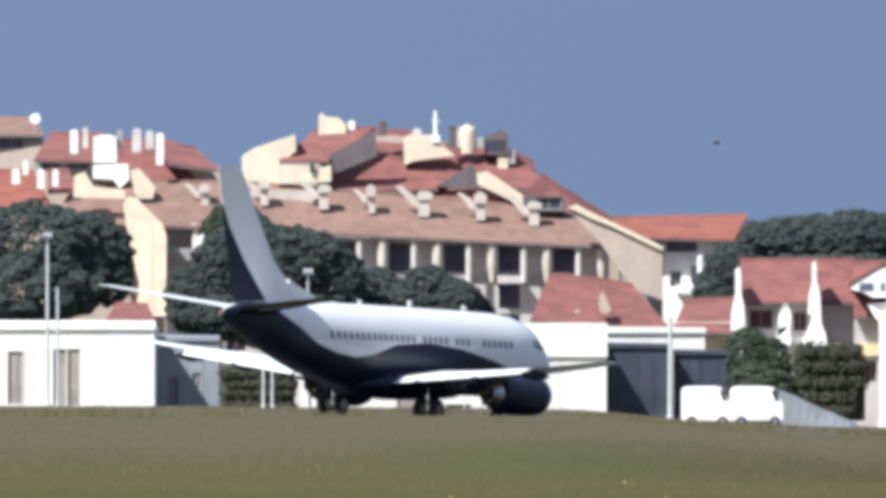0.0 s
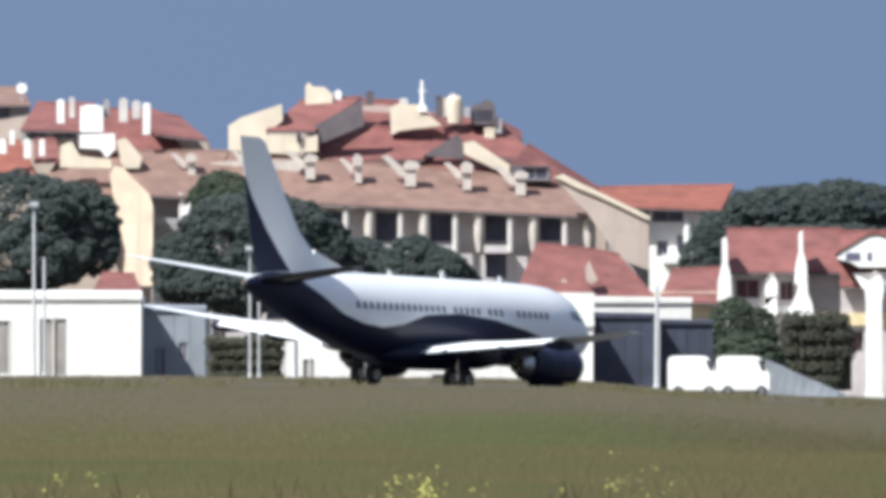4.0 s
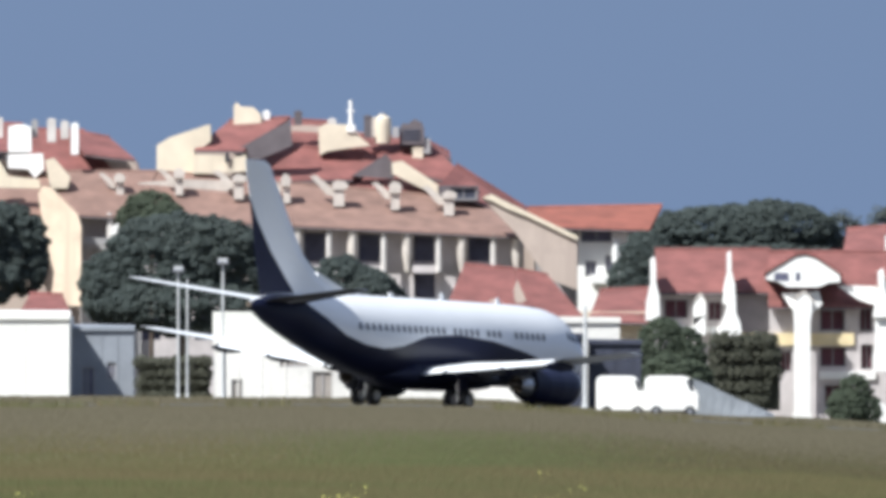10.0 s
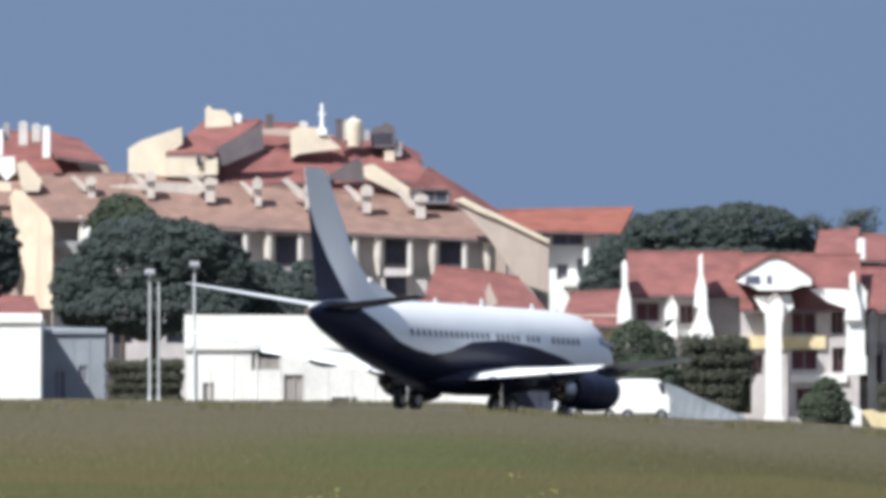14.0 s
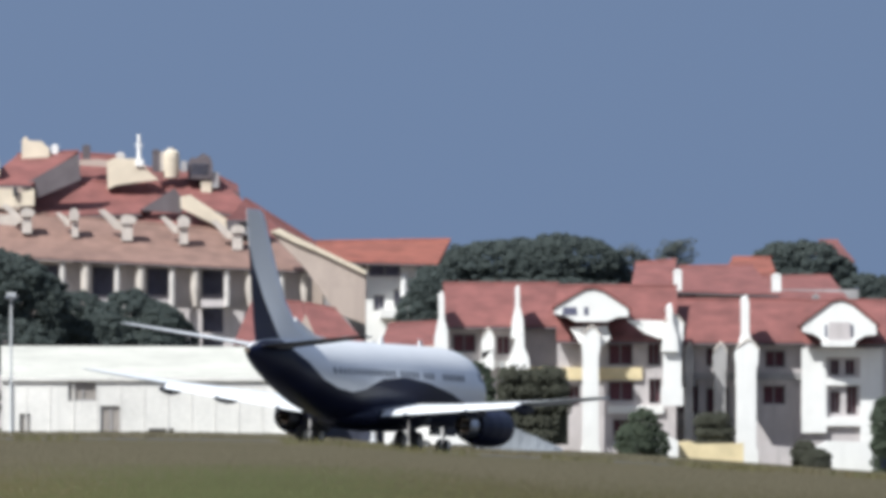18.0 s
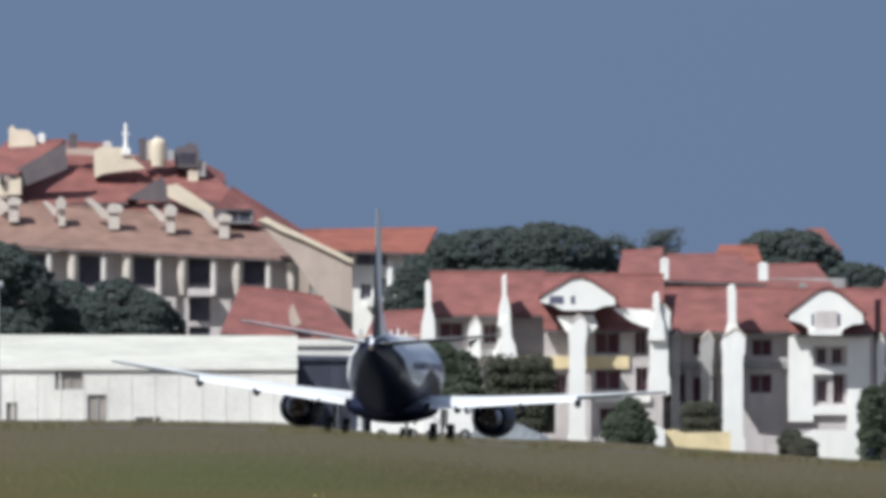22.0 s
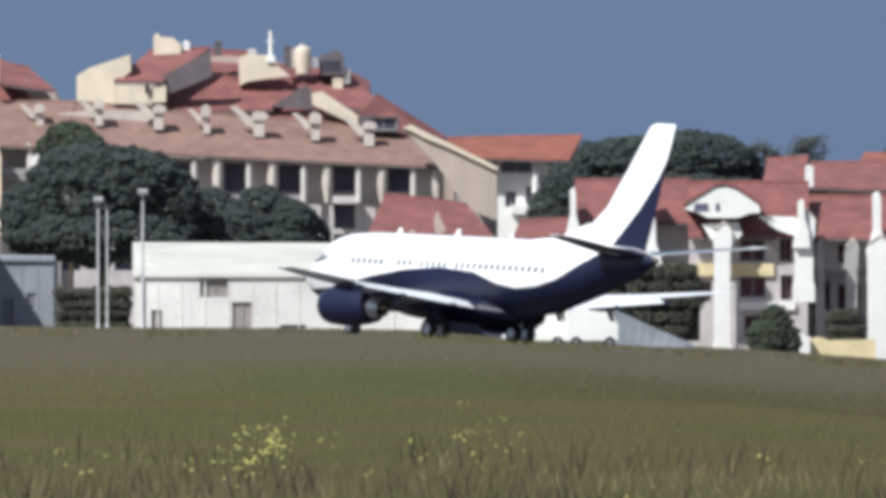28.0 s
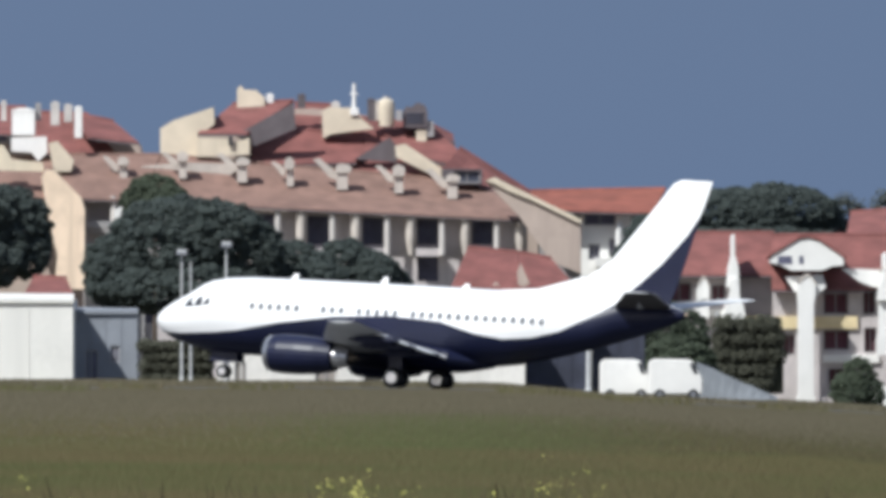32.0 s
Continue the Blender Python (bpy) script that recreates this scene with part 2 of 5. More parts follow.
KZ = (0.12, 0.12, 0.12, 0.08, -0.02, -0.50, -1.25, -2.7, -4.0, -4.0)


def ground_z(x):
    return float(np.interp(x, KX, KZ))


def ground_sheet():
    xs = sorted(set([-3000, -1200, -400, -150, -60] + list(range(-40, 100, 4)) + [150, 400, 1200, 3000]))
    ys = [-200, -40, 0] + list(range(20, 700, 20)) + [720, 800, 1000, 1500, 2500, 4400]
    bm = bmesh.new()
    grid = [[bm.verts.new((x, y, ground_z(x) + 0.02 * noise.noise((x * 0.3, y * 0.1, 0)))) for x in xs] for y in ys]
    for a, b in zip(grid, grid[1:]):
        for i in range(len(xs) - 1):
            bm.faces.new((a[i], a[i + 1], b[i + 1], b[i]))
    ob = part("ground", bm, SOIL)
    return tagged(ob, "olive green airfield turf falling gently to one side", "ground", kind="structure")


def taxiway():
    bm = bmesh.new()
    xs = list(range(-90, 91, 3))
    rows = [[bm.verts.new((x, y, ground_z(x) + 0.03)) for x in xs] for y in (519, 540, 565, 600)]
    for a, b in zip(rows, rows[1:]):
        for i in range(len(xs) - 1):
            bm.faces.new((a[i], a[i + 1], b[i + 1], b[i]))
    return tagged(part("road", bm, ASPHALT), "worn grey asphalt taxiway behind tall grass", "taxiway", kind="structure")


def grass(name, count, y0, y1, h0, h1, width, mat, seed, label, clump=0.0, lean=0.25, head=False, shift=0.0, fall=0.85, side=None, band=None, grow=0.0):
    """Blades of grass as slim bent triangles, thicker towards the lens."""
    rng = np.random.default_rng(seed)
    y = y0 + (y1 - y0) * rng.random(count) ** fall
    half = y * 0.058 + 2
    mid = y * 0.0163
    x = mid + (rng.random(count) * 2 - 1) * half
    if side is not None:
        keep = x > y * (side + 0.007 * rng.standard_normal(count) + 0.004 * np.sin(y * 0.09))
        x, y = x[keep], y[keep]
    if band is not None:
        x = y * (band[0] + band[1] * rng.standard_normal(len(y)))
    if clump:
        cx, cy = np.floor(x / clump), np.floor(y / (clump * 6))
        keep = (np.sin(cx * 12.9898 + cy * 78.233 + shift) * 43758.5453) % 1.0 < 0.45
        x, y = x[keep], y[keep]
    n = len(x)
    z = np.interp(x, KX, KZ)
    h = (h0 + (h1 - h0) * rng.random(n)) * (1 - grow + grow * (y - y0) / (y1 - y0))
    a = rng.random(n) * 6.283
    dx, dy = np.cos(a) * lean * h, np.sin(a) * lean * h
    w = width * (0.6 + 0.8 * rng.random(n))
    co = np.zeros((n, 5, 3))
    co[:, 0] = np.stack([x - w / 2, y, z - 0.02], 1)
    co[:, 1] = np.stack([x + w / 2, y, z - 0.02], 1)
    k = 0.35 if not head else 0.5
    fat = 0.75 if not head else 1.0
    co[:, 2] = np.stack([x + w / 2 * fat + dx * k, y + dy * k, z + h * 0.62], 1)
    co[:, 3] = np.stack([x - w / 2 * fat + dx * k, y + dy * k, z + h * 0.62], 1)
    co[:, 4] = np.stack([x + dx, y + dy, z + h], 1)
    idx = (np.arange(n) * 5)[:, None]
    me = bpy.data.meshes.new(name)
    me.vertices.add(n * 5)
    me.vertices.foreach_set("co", co.ravel())
    quad, tri = idx + np.array([0, 1, 2, 3]), idx + np.array([3, 2, 4])
    loops = np.concatenate([quad, tri], 1).ravel()
    me.loops.add(len(loops))
    me.loops.foreach_set("vertex_index", loops.astype(np.int32))
    me.polygons.add(n * 2)
    st = (np.arange(n) * 7)[:, None] + np.array([0, 4])
    me.polygons.foreach_set("loop_start", st.ravel().astype(np.int32))
    me.update(calc_edges=True)
    me.validate()
    me.materials.append(mat)
    return tagged(new(name, me), label, "grass", kind="stuff")


def flowers(patches, seed):
    """Clusters of small yellow flower heads on the tops of tall weeds. patches: middle x, spread, y from, y to, count."""
    rng = random.Random(seed)
    verts, faces = [], []
    for x0, spread, y0, y1, count in patches:
        for _ in range(count):
            y = rng.uniform(y0, y1)
            x = x0 * y / ((y0 + y1) / 2) + rng.gauss(0, spread)
            top = ground_z(x) + rng.uniform(0.30, 0.56)
            for _ in range(rng.randint(3, 8)):
                w = rng.choice((0.004, 0.005, 0.007, 0.009, 0.014)) * rng.uniform(0.8, 1.2)
                fx, fy, fz = x + rng.gauss(0, 0.06), y, top - abs(rng.gauss(0, 0.07))
                i = len(verts)
                verts.extend([(fx - w, fy, fz), (fx, fy - w, fz - w * 0.3), (fx + w, fy, fz), (fx, fy, fz + w * 1.6)])
                faces.extend([(i, i + 1, i + 3), (i + 1, i + 2, i + 3), (i, i + 2, i + 1)])
    me = bpy.data.meshes.new("flower_patch")
    me.from_pydata(verts, [], faces)
    me.materials.append(PETAL)
    return tagged(new("flower_patch", me), "scattered yellow wild flowers among the tall grass", "flowers", kind="stuff")


# ---- aircraft ----
PIVOT = 15.1  # nose to main wheels


def loft_half(bm, stations, seam, upper, seg=14):
    """One paint zone of the hull: above or below the seam height at each station."""
    loops = []
    for s, zc, w, h in stations:
        b = max(-0.96, min(0.96, (seam(s) - zc) / max(h, 0.01)))
        a0 = math.asin(b)
        lo, hi = (a0, math.pi - a0) if upper else (math.pi - a0, 2 * math.pi + a0)
        loops.append([bm.verts.new((w * math.cos(lo + (hi - lo) * k / seg), PIVOT - s, zc + h * math.sin(lo + (hi - lo) * k / seg)))
                      for k in range(seg + 1)])
    for a, b in zip(loops, loops[1:]):
        for k in range(seg):
            bm.faces.new((a[k], a[k + 1], b[k + 1], b[k]))
    for lp in (loops[0], loops[-1]):
        bm.faces.new(lp)
    for f in bm.faces:
        f.smooth = True
    return bm


HULL = [(0.0, 2.80, 0.04, 0.04), (0.15, 2.80, 0.34, 0.33), (0.5, 2.81, 0.66, 0.64), (1.0, 2.84, 0.95, 0.93), (1.6, 2.90, 1.22, 1.20),
        (2.2, 2.99, 1.44, 1.43), (2.7, 3.10, 1.58, 1.66), (3.3, 3.17, 1.69, 1.84), (4.2, 3.22, 1.80, 1.95), (5.5, 3.25, 1.87, 2.00),
        (8, 3.26, 1.88, 2.01), (11, 3.26, 1.88, 2.01), (14, 3.26, 1.88, 2.01), (17, 3.26, 1.88, 2.01), (19, 3.28, 1.87, 1.98),
        (20.5, 3.36, 1.82, 1.88), (22, 3.50, 1.70, 1.73), (23.5, 3.68, 1.52, 1.53), (25, 3.88, 1.28, 1.31), (26.5, 4.08, 1.00, 1.07),
        (28, 4.28, 0.68, 0.78), (29, 4.40, 0.42, 0.50), (29.6, 4.46, 0.22, 0.26), (29.8, 4.47, 0.14, 0.16)]


def hull_at(s):
    return [float(np.interp(s, [r[0] for r in HULL], [r[i] for r in HULL])) for i in (1, 2, 3)]


def seam(s):
    return float(np.interp(s, [0, 1, 2.2, 5, 7.5, 9.5, 12.2, 14.8, 17, 18.7, 20.3, 21.5, 23, 24, 25, 25.8, 26.4, 27.5, 29.8],
                           [2.35, 2.2, 2.2, 2.4, 2.9, 3.3, 3.55, 3.68, 3.48, 3.0, 2.76, 2.82, 3.1, 3.5, 4.05, 4.6, 5.05, 5.4, 5.5]))


def foil(bm, sections, axis):
    """A wing through sections (span, chord front s, chord rear s, height, thickness, rise of the rear edge); axis 'x' spans sideways, 'z' upwards."""
    prof = [(0.0, 0.0), (0.06, 0.42), (0.25, 0.98), (0.45, 1.0), (0.75, 0.5), (1.0, 0.03)]
    loops = []
    for sp, s0, s1, h, t, *rise in sections:
        pts = []
        for f, q in prof + [(f, -q * 0.7) for f, q in reversed(prof[1:-1])]:
            s = s0 + (s1 - s0) * f
            up = rise[0] * (f - 0.4) * (s1 - s0) if rise else 0.0
            pts.append((sp, PIVOT - s, h + up + q * t / 2) if axis == "x" else (h + (q if q > 0 else q / 0.7) * t / 2, PIVOT - s, sp))
        loops.append([bm.verts.new(p) for p in pts])
    k = len(loops[0])
    for a, b in zip(loops, loops[1:]):
        for i in range(k):
            bm.faces.new((a[i], a[(i + 1) % k], b[(i + 1) % k], b[i]))
    bm.faces.new(loops[0])
    bm.faces.new(loops[-1][::-1])
    return bm


def flap_mesh(rows):
    """A lowered flap through (span, front s, rear s, front height, rear height)."""
    bm = bmesh.new()
    loops = [[bm.verts.new(p) for p in ((x, PIVOT - a, z0 + 0.06), (x, PIVOT - a * 0.6 - b * 0.4, z0 * 0.68 + z1 * 0.32 + 0.09), (x, PIVOT - b, z1), (x, PIVOT - a * 0.6 - b * 0.4, z0 * 0.6 + z1 * 0.4 - 0.08), (x, PIVOT - a, z0 - 0.10))]
             for x, a, b, z0, z1 in rows]
    for a, b in zip(loops, loops[1:]):
        for i in range(5):
            bm.faces.new((a[i], a[(i + 1) % 5], b[(i + 1) % 5], b[i]))
    bm.faces.new(loops[0])
    bm.faces.new(loops[-1][::-1])
    return bm


def wheel(parent, x, s, r, w):
    """A wheel as a keyed part: tyre with a metal rim."""
    bm = tube(bmesh.new(), [((-w / 2, 0, 0), r * 0.72, None, "x"), ((-w / 2, 0, 0), r * 0.9, None, "x"), ((-w / 4, 0, 0), r, None, "x"),
                            ((w / 4, 0, 0), r, None, "x"), ((w / 2, 0, 0), r * 0.9, None, "x"), ((w / 2, 0, 0), r * 0.72, None, "x")], 16)
    ty = part("wheel", bm, RUBBER, parent, "black rubber aircraft tyre")
    ty.matrix_basis = pose(x, PIVOT - s, r)
    part("rim", tube(bmesh.new(), [((-w / 2 - 0.02, 0, 0), r * 0.4, None, "x"), ((-w / 2 - 0.01, 0, 0), r * 0.62, None, "x"),
                                   ((w / 2 + 0.01, 0, 0), r * 0.62, None, "x"), ((w / 2 + 0.02, 0, 0), r * 0.4, None, "x")], 10),
         METAL, ty, "dull metal wheel rim")
    return ty


def airliner():
    jet = thing("airliner", pose(0, 500, 0), "white twin-engined airliner with navy belly and tail, taxiing", "airplane")
    part("upper_fuselage", loft_half(bmesh.new(), HULL, seam, True, 20), PAINT_WHITE, jet, "glossy white upper fuselage")
    part("lower_fuselage", loft_half(bmesh.new(), HULL, seam, False, 20), PAINT_NAVY, jet, "navy blue belly sweeping up to the tail")
    # wing box fairing under the hull
    bm = tube(bmesh.new(), [((0, PIVOT - s, z), w, h, "y") for s, w, h, z in
                            ((9.2, 0.5, 0.2, 1.5), (10, 1.7, 0.6, 1.62), (12, 2.2, 0.85, 1.75), (15, 2.3, 0.9, 1.75), (17.5, 1.9, 0.7, 1.65), (19.2, 0.6, 0.25, 1.5))], 20)
    part("wing_fairing", bm, PAINT_NAVY, jet, "navy wing root fairing")
    for sx in (-1, 1):
        wing = part("wing", foil(bmesh.new(), [(sx * x, a, b, z, t, r) for x, a, b, z, t, r in
                    ((1.5, 9.9, 17.0, 1.92, 0.80, 0.0), (4.9, 12.0, 16.9, 2.22, 0.52, 0.0), (9.5, 14.35, 17.6, 2.68, 0.30, 0.02), (13.5, 16.5, 18.2, 3.14, 0.15, 0.035), (13.8, 16.85, 18.2, 3.17, 0.08, 0.035))], "x"),
                    WING_SKIN, jet, "light grey swept wing")
        for x, s0, s1, z in ((3.4, 14.6, 17.9, 1.86), (6.6, 14.8, 18.1, 2.18), (9.4, 15.6, 18.5, 2.47)):
            part("flap_fairing", tube(bmesh.new(), [((sx * x, PIVOT - s0 - (s1 - s0) * f, z - 0.12 + 0.06 * f), 0.16 * r + 0.01, 0.24 * r + 0.01, "y") for f, r in
                 ((0, 0), (0.2, 0.7), (0.5, 1), (0.8, 0.7), (1, 0.05))], 10), PAINT_NAVY, wing, "dark canoe-shaped flap fairing")
        part("flap", flap_mesh([(sx * 2.1, 16.5, 17.7, 1.97, 1.66), (sx * 4.9, 16.4, 17.6, 2.27, 1.97), (sx * 9.4, 17.1, 18.1, 2.70, 2.46)]), WING_SKIN, wing, "lowered pale grey flap")
        # engine
        ex, ez = sx * 4.83, 1.42
        eng = part("engine", tube(bmesh.new(), [((ex, PIVOT - s, ez), r, r2, "y") for s, r, r2 in
                   ((9.35, 0.78, 0.74), (9.3, 0.86, 0.82), (9.05, 0.93, 0.86), (9.25, 1.03, 0.94), (9.8, 1.10, 1.00), (10.8, 1.08, 1.00), (11.8, 0.97, 0.93), (12.7, 0.78, 0.77), (12.75, 0.70, 0.70))], 24, False),
                   PAINT_NAVY, jet, "navy engine nacelle")
        part("intake_lip", tube(bmesh.new(), [((ex, PIVOT - s, ez), r, r2, "y") for s, r, r2 in
             ((9.36, 0.80, 0.76), (9.10, 0.88, 0.83), (9.01, 0.94, 0.87), (9.10, 0.99, 0.91), (9.32, 1.06, 0.965))], 24, False), METAL, eng, "polished metal intake lip")
        part("fan", tube(bmesh.new(), [((ex, PIVOT - s, ez), r, None, "y") for s, r in ((9.2, 0.02), (9.5, 0.22), (9.75, 0.30), (9.8, 0.84), (9.9, 0.84))], 24), GLASS_DARK, eng, "dark fan disc")
        part("exhaust_nozzle", tube(bmesh.new(), [((ex, PIVOT - s, ez), r, None, "y") for s, r in ((12.2, 0.66), (12.9, 0.60), (13.5, 0.45), (13.55, 0.40), (13.2, 0.34))], 20, False), METAL, eng, "bright bare metal exhaust nozzle")
        part("exhaust_throat", tube(bmesh.new(), [((ex, PIVOT - s, ez), r, None, "y") for s, r in ((13.18, 0.05), (13.2, 0.36), (13.22, 0.36))], 16), EXHAUST, eng, "sooty exhaust throat")
        part("exhaust_cone", tube(bmesh.new(), [((ex, PIVOT - s, ez), r, None, "y") for s, r in ((13.2, 0.28), (13.7, 0.2), (14.0, 0.04))], 14), EXHAUST, eng)
        part("pylon", prism(bmesh.new(), [(ex - 0.16, ez + 0.8), (ex + 0.16, ez + 0.8), (ex + 0.13, 2.26), (ex - 0.13, 2.26)], PIVOT - 10.4, PIVOT - 14.2), PAINT_NAVY, eng, "navy pylon")
        part("strake", prism(bmesh.new(), [(ex - sx * 0.80, ez + 0.62), (ex - sx * 1.08, ez + 0.86), (ex - sx * 0.82, ez + 0.66)], PIVOT - 9.9, PIVOT - 10.9), PAINT_NAVY, eng)
        # tailplane
        stab = part("tailplane", foil(bmesh.new(), [(sx * x, a, b, z, t, 0.022) for x, a, b, z, t in
             ((0.35, 25.9, 29.2, 4.70, 0.22), (6.1, 29.2, 30.75, 5.42, 0.10), (6.35, 29.5, 30.75, 5.45, 0.06))], "x"), WING_SKIN, jet, "light grey tailplane")
        # thin skin added below the tailplane to paint its shaded side
        under = [[(sx * x, PIVOT - s, z + 0.022 * (f - 0.4) * (b - a) - q * t * 0.35 - 0.006) for f, q in ((0.01, 0.1), (0.25, 0.98), (0.75, 0.5), (1.0, 0.03)) for s in (a + (b - a) * f,)]
                 for x, a, b, z, t in ((0.5, 25.95, 29.2, 4.72, 0.22), (6.3, 29.3, 30.75, 5.445, 0.09))]
        bm = bmesh.new()
        rows = [[[bm.verts.new((px, py, pz - d)) for px, py, pz in r] for r in under] for d in (0, 0.008)]
        for (p, q) in rows:
            for i in range(3):
                bm.faces.new((p[i], p[i + 1], q[i + 1], q[i]))
        part("underside", bm, STAB_SHADE, stab, "tailplane underside darkened as shade")
        part("elevator", foil(bmesh.new(), [(sx * 0.9, 28.75, 29.35, 4.81, 0.06, 0.03), (sx * 6.0, 30.4, 30.85, 5.43, 0.03, 0.03)], "x"), WING_SKIN, stab)
        # main gear
        leg = part("main_gear_leg", tube(bmesh.new(), [((sx * 2.62, 0, 1.7), 0.13, None, "z"), ((sx * 2.62, 0, 0.9), 0.13, None, "z"), ((sx * 2.62, 0, 0.88), 0.09, None, "z"), ((sx * 2.62, 0, 0.45), 0.09, None, "z")], 10),
                   METAL, jet, "grey metal landing gear leg")
        part("side_brace", tube(bmesh.new(), [((sx * 2.6, 0.1, 0.95), 0.05, None, "z"), ((sx * 1.6, 0.15, 1.6), 0.05, None, "z")], 8), METAL, leg)
        part("gear_door", boxes((min(sx * 2.80, sx * 2.84), max(sx * 2.80, sx * 2.84), -0.4, 0.4, 0.75, 1.7)), PAINT_NAVY, leg, "navy gear door")
        for off in (-0.43, 0.43):
            WHEELS.append((wheel(jet, sx * 2.62 + off, PIVOT, 0.51, 0.36), 0.51))
    # fin
    fin = [(5.15, 21.4, 28.95, 0.42), (5.9, 23.9, 29.25, 0.38), (7.0, 25.5, 29.6, 0.34), (9.0, 27.15, 30.2, 0.26), (11.05, 28.75, 30.85, 0.17), (11.25, 29.2, 30.88, 0.08)]

    def fin_split(z):
        return float(np.interp(z, [4.7, 5.15, 5.9, 7.0, 8.5, 9.5, 11.2], [25.8, 26.3, 27.2, 28.4, 29.7, 30.34, 30.98]))
    bw, bn = bmesh.new(), bmesh.new()
    lw, ln = [], []
    zs = sorted({4.7, 5.15, 5.5, 5.9, 6.4, 7.0, 7.8, 8.5, 9.0, 9.4, 10.0, 11.05, 11.25})
    for z in zs:
        a, b, t = [float(np.interp(z, [r[0] for r in fin], [r[i] for r in fin])) for i in (1, 2, 3)]
        m = min(fin_split(z), b)
        s_list = [a, a + (m - a) * 0.08, a + (m - a) * 0.3, m]
        th = lambda s: t * 0.5 * max(0.06, min(1.0, 4.5 * (s - a) / (b - a)) ** 0.5 * min(1.0, 0.12 + 1.9 * (b - s) / (b - a)))
        lw.append([bw.verts.new((q * th(s), PIVOT - s, z)) for q, ss in ((1, s_list), (-1, s_list[::-1])) for s in ss])
        if b - m > 0.02:
            n_list = [m, m + (b - m) * 0.5, b]
            ln.append([bn.verts.new((q * th(s), PIVOT - s, z)) for q, ss in ((1, n_list), (-1, n_list[::-1])) for s in ss])
    for bm2, lps in ((bw, lw), (bn, ln)):
        for a, b in zip(lps, lps[1:]):
            k = len(a)
            for i in range(k):
                bm2.faces.new((a[i], a[(i + 1) % k], b[(i + 1) % k], b[i]))
        bm2.faces.new(lps[0])
        bm2.faces.new(lps[-1][::-1])
    part("fin", bw, PAINT_WHITE, jet, "tall white tail fin")
    part("rudder", bn, PAINT_NAVY, jet, "navy rear edge of the tail fin")
    part("dorsal_fillet", prism_side([(18.6, 5.20), (21.6, 5.42), (23.4, 5.95), (24.2, 6.2), (24.2, 4.9), (18.6, 5.0)], 0.10), PAINT_WHITE, jet)
    # cabin windows, cockpit glass, doors
    win = tube(bmesh.new(), [((0, 0, 0), 0.15, 0.20, "x"), ((0.02, 0, 0), 0.14, 0.19, "x")], 10)
    me = bpy.data.meshes.new("cabin_window")
    win.to_mesh(me)
    win.free()
    me.materials.append(CABIN_GLASS)
    for sx in (-1, 1):
        for i in range(37):
            s = 5.3 + i * 0.508
            if i < 2 or i > 34 or i in (8, 9, 13, 19):
                continue
            zc, w, h = hull_at(s)
            z = 3.78
            x = w * math.sqrt(max(0, 1 - ((z - zc) / h) ** 2))
            shared("cabin_window", me, jet, Matrix.Translation((sx * x - (0.0 if sx > 0 else 0.012), PIVOT - s, z)) @ pose(0, 0, 0, 0, -sx * 15, 0))
        for s0, s1, z0, z1 in ((2.15, 2.75, 3.55, 4.05), (2.8, 3.3, 3.62, 4.15), (3.35, 3.75, 3.7, 4.1)):
            bm = bmesh.new()
            vs = []
            for s, z in ((s0, z0), (s1, z0 + 0.04), (s1, z1), (s0 + 0.25, z1 - 0.08)):
                zc, w, h = hull_at(s)
                x = w * math.sqrt(max(0.02, 1 - min(0.97, ((z - zc) / h)) ** 2)) + 0.015
                vs.append(bm.verts.new((sx * x, PIVOT - s, z)))
            bm.faces.new(vs)
            ex_ = bmesh.ops.extrude_face_region(bm, geom=bm.faces[:])
            bmesh.ops.translate(bm, vec=(-sx * 0.05, 0, 0), verts=[g for g in ex_["geom"] if isinstance(g, bmesh.types.BMVert)])
            part("cockpit_window", bm, GLASS_DARK, jet, "dark cockpit glass")
    for s, h in ((7.5, 0.28), (12.6, 0.35), (17.2, 0.22)):
        part("blade_antenna", prism_side([(s, 5.2), (s + 0.45, 5.2), (s + 0.5, 5.26 + h), (s + 0.25, 5.26 + h)], 0.03), PAINT_WHITE, jet)
    # nose gear
    part("nose_gear_leg", tube(bmesh.new(), [((0, PIVOT - 4.0, 1.6), 0.09, None, "z"), ((0, PIVOT - 4.0, 0.35), 0.07, None, "z")], 10), METAL, jet, "slim metal nose gear leg")
    for sx in (-1, 1):
        part("nose_gear_door", boxes((sx * 0.42 - 0.02, sx * 0.42 + 0.02, PIVOT - 4.9, PIVOT - 3.4, 0.85, 1.45)), PAINT_NAVY, jet)
        WHEELS.append((wheel(jet, sx * 0.2, 4.0, 0.34, 0.2), 0.34))
    part("tail_cone_exhaust", tube(bmesh.new(), [((0, PIVOT - 29.7, 4.47), 0.15, None, "y"), ((0, PIVOT - 29.95, 4.48), 0.12, None, "y")], 12), EXHAUST, jet)
    return jet


def prism_side(sz, half):
    bm = bmesh.new()
    a = [bm.verts.new((-half, PIVOT - s, z)) for s, z in sz]
    b = [bm.verts.new((half, PIVOT - s, z)) for s, z in sz]
    bm.faces.new(a)
    bm.faces.new(b[::-1])
    for i in range(len(sz)):
        j = (i + 1) % len(sz)
        bm.faces.new((a[i], b[i], b[j], a[j]))
    return bm


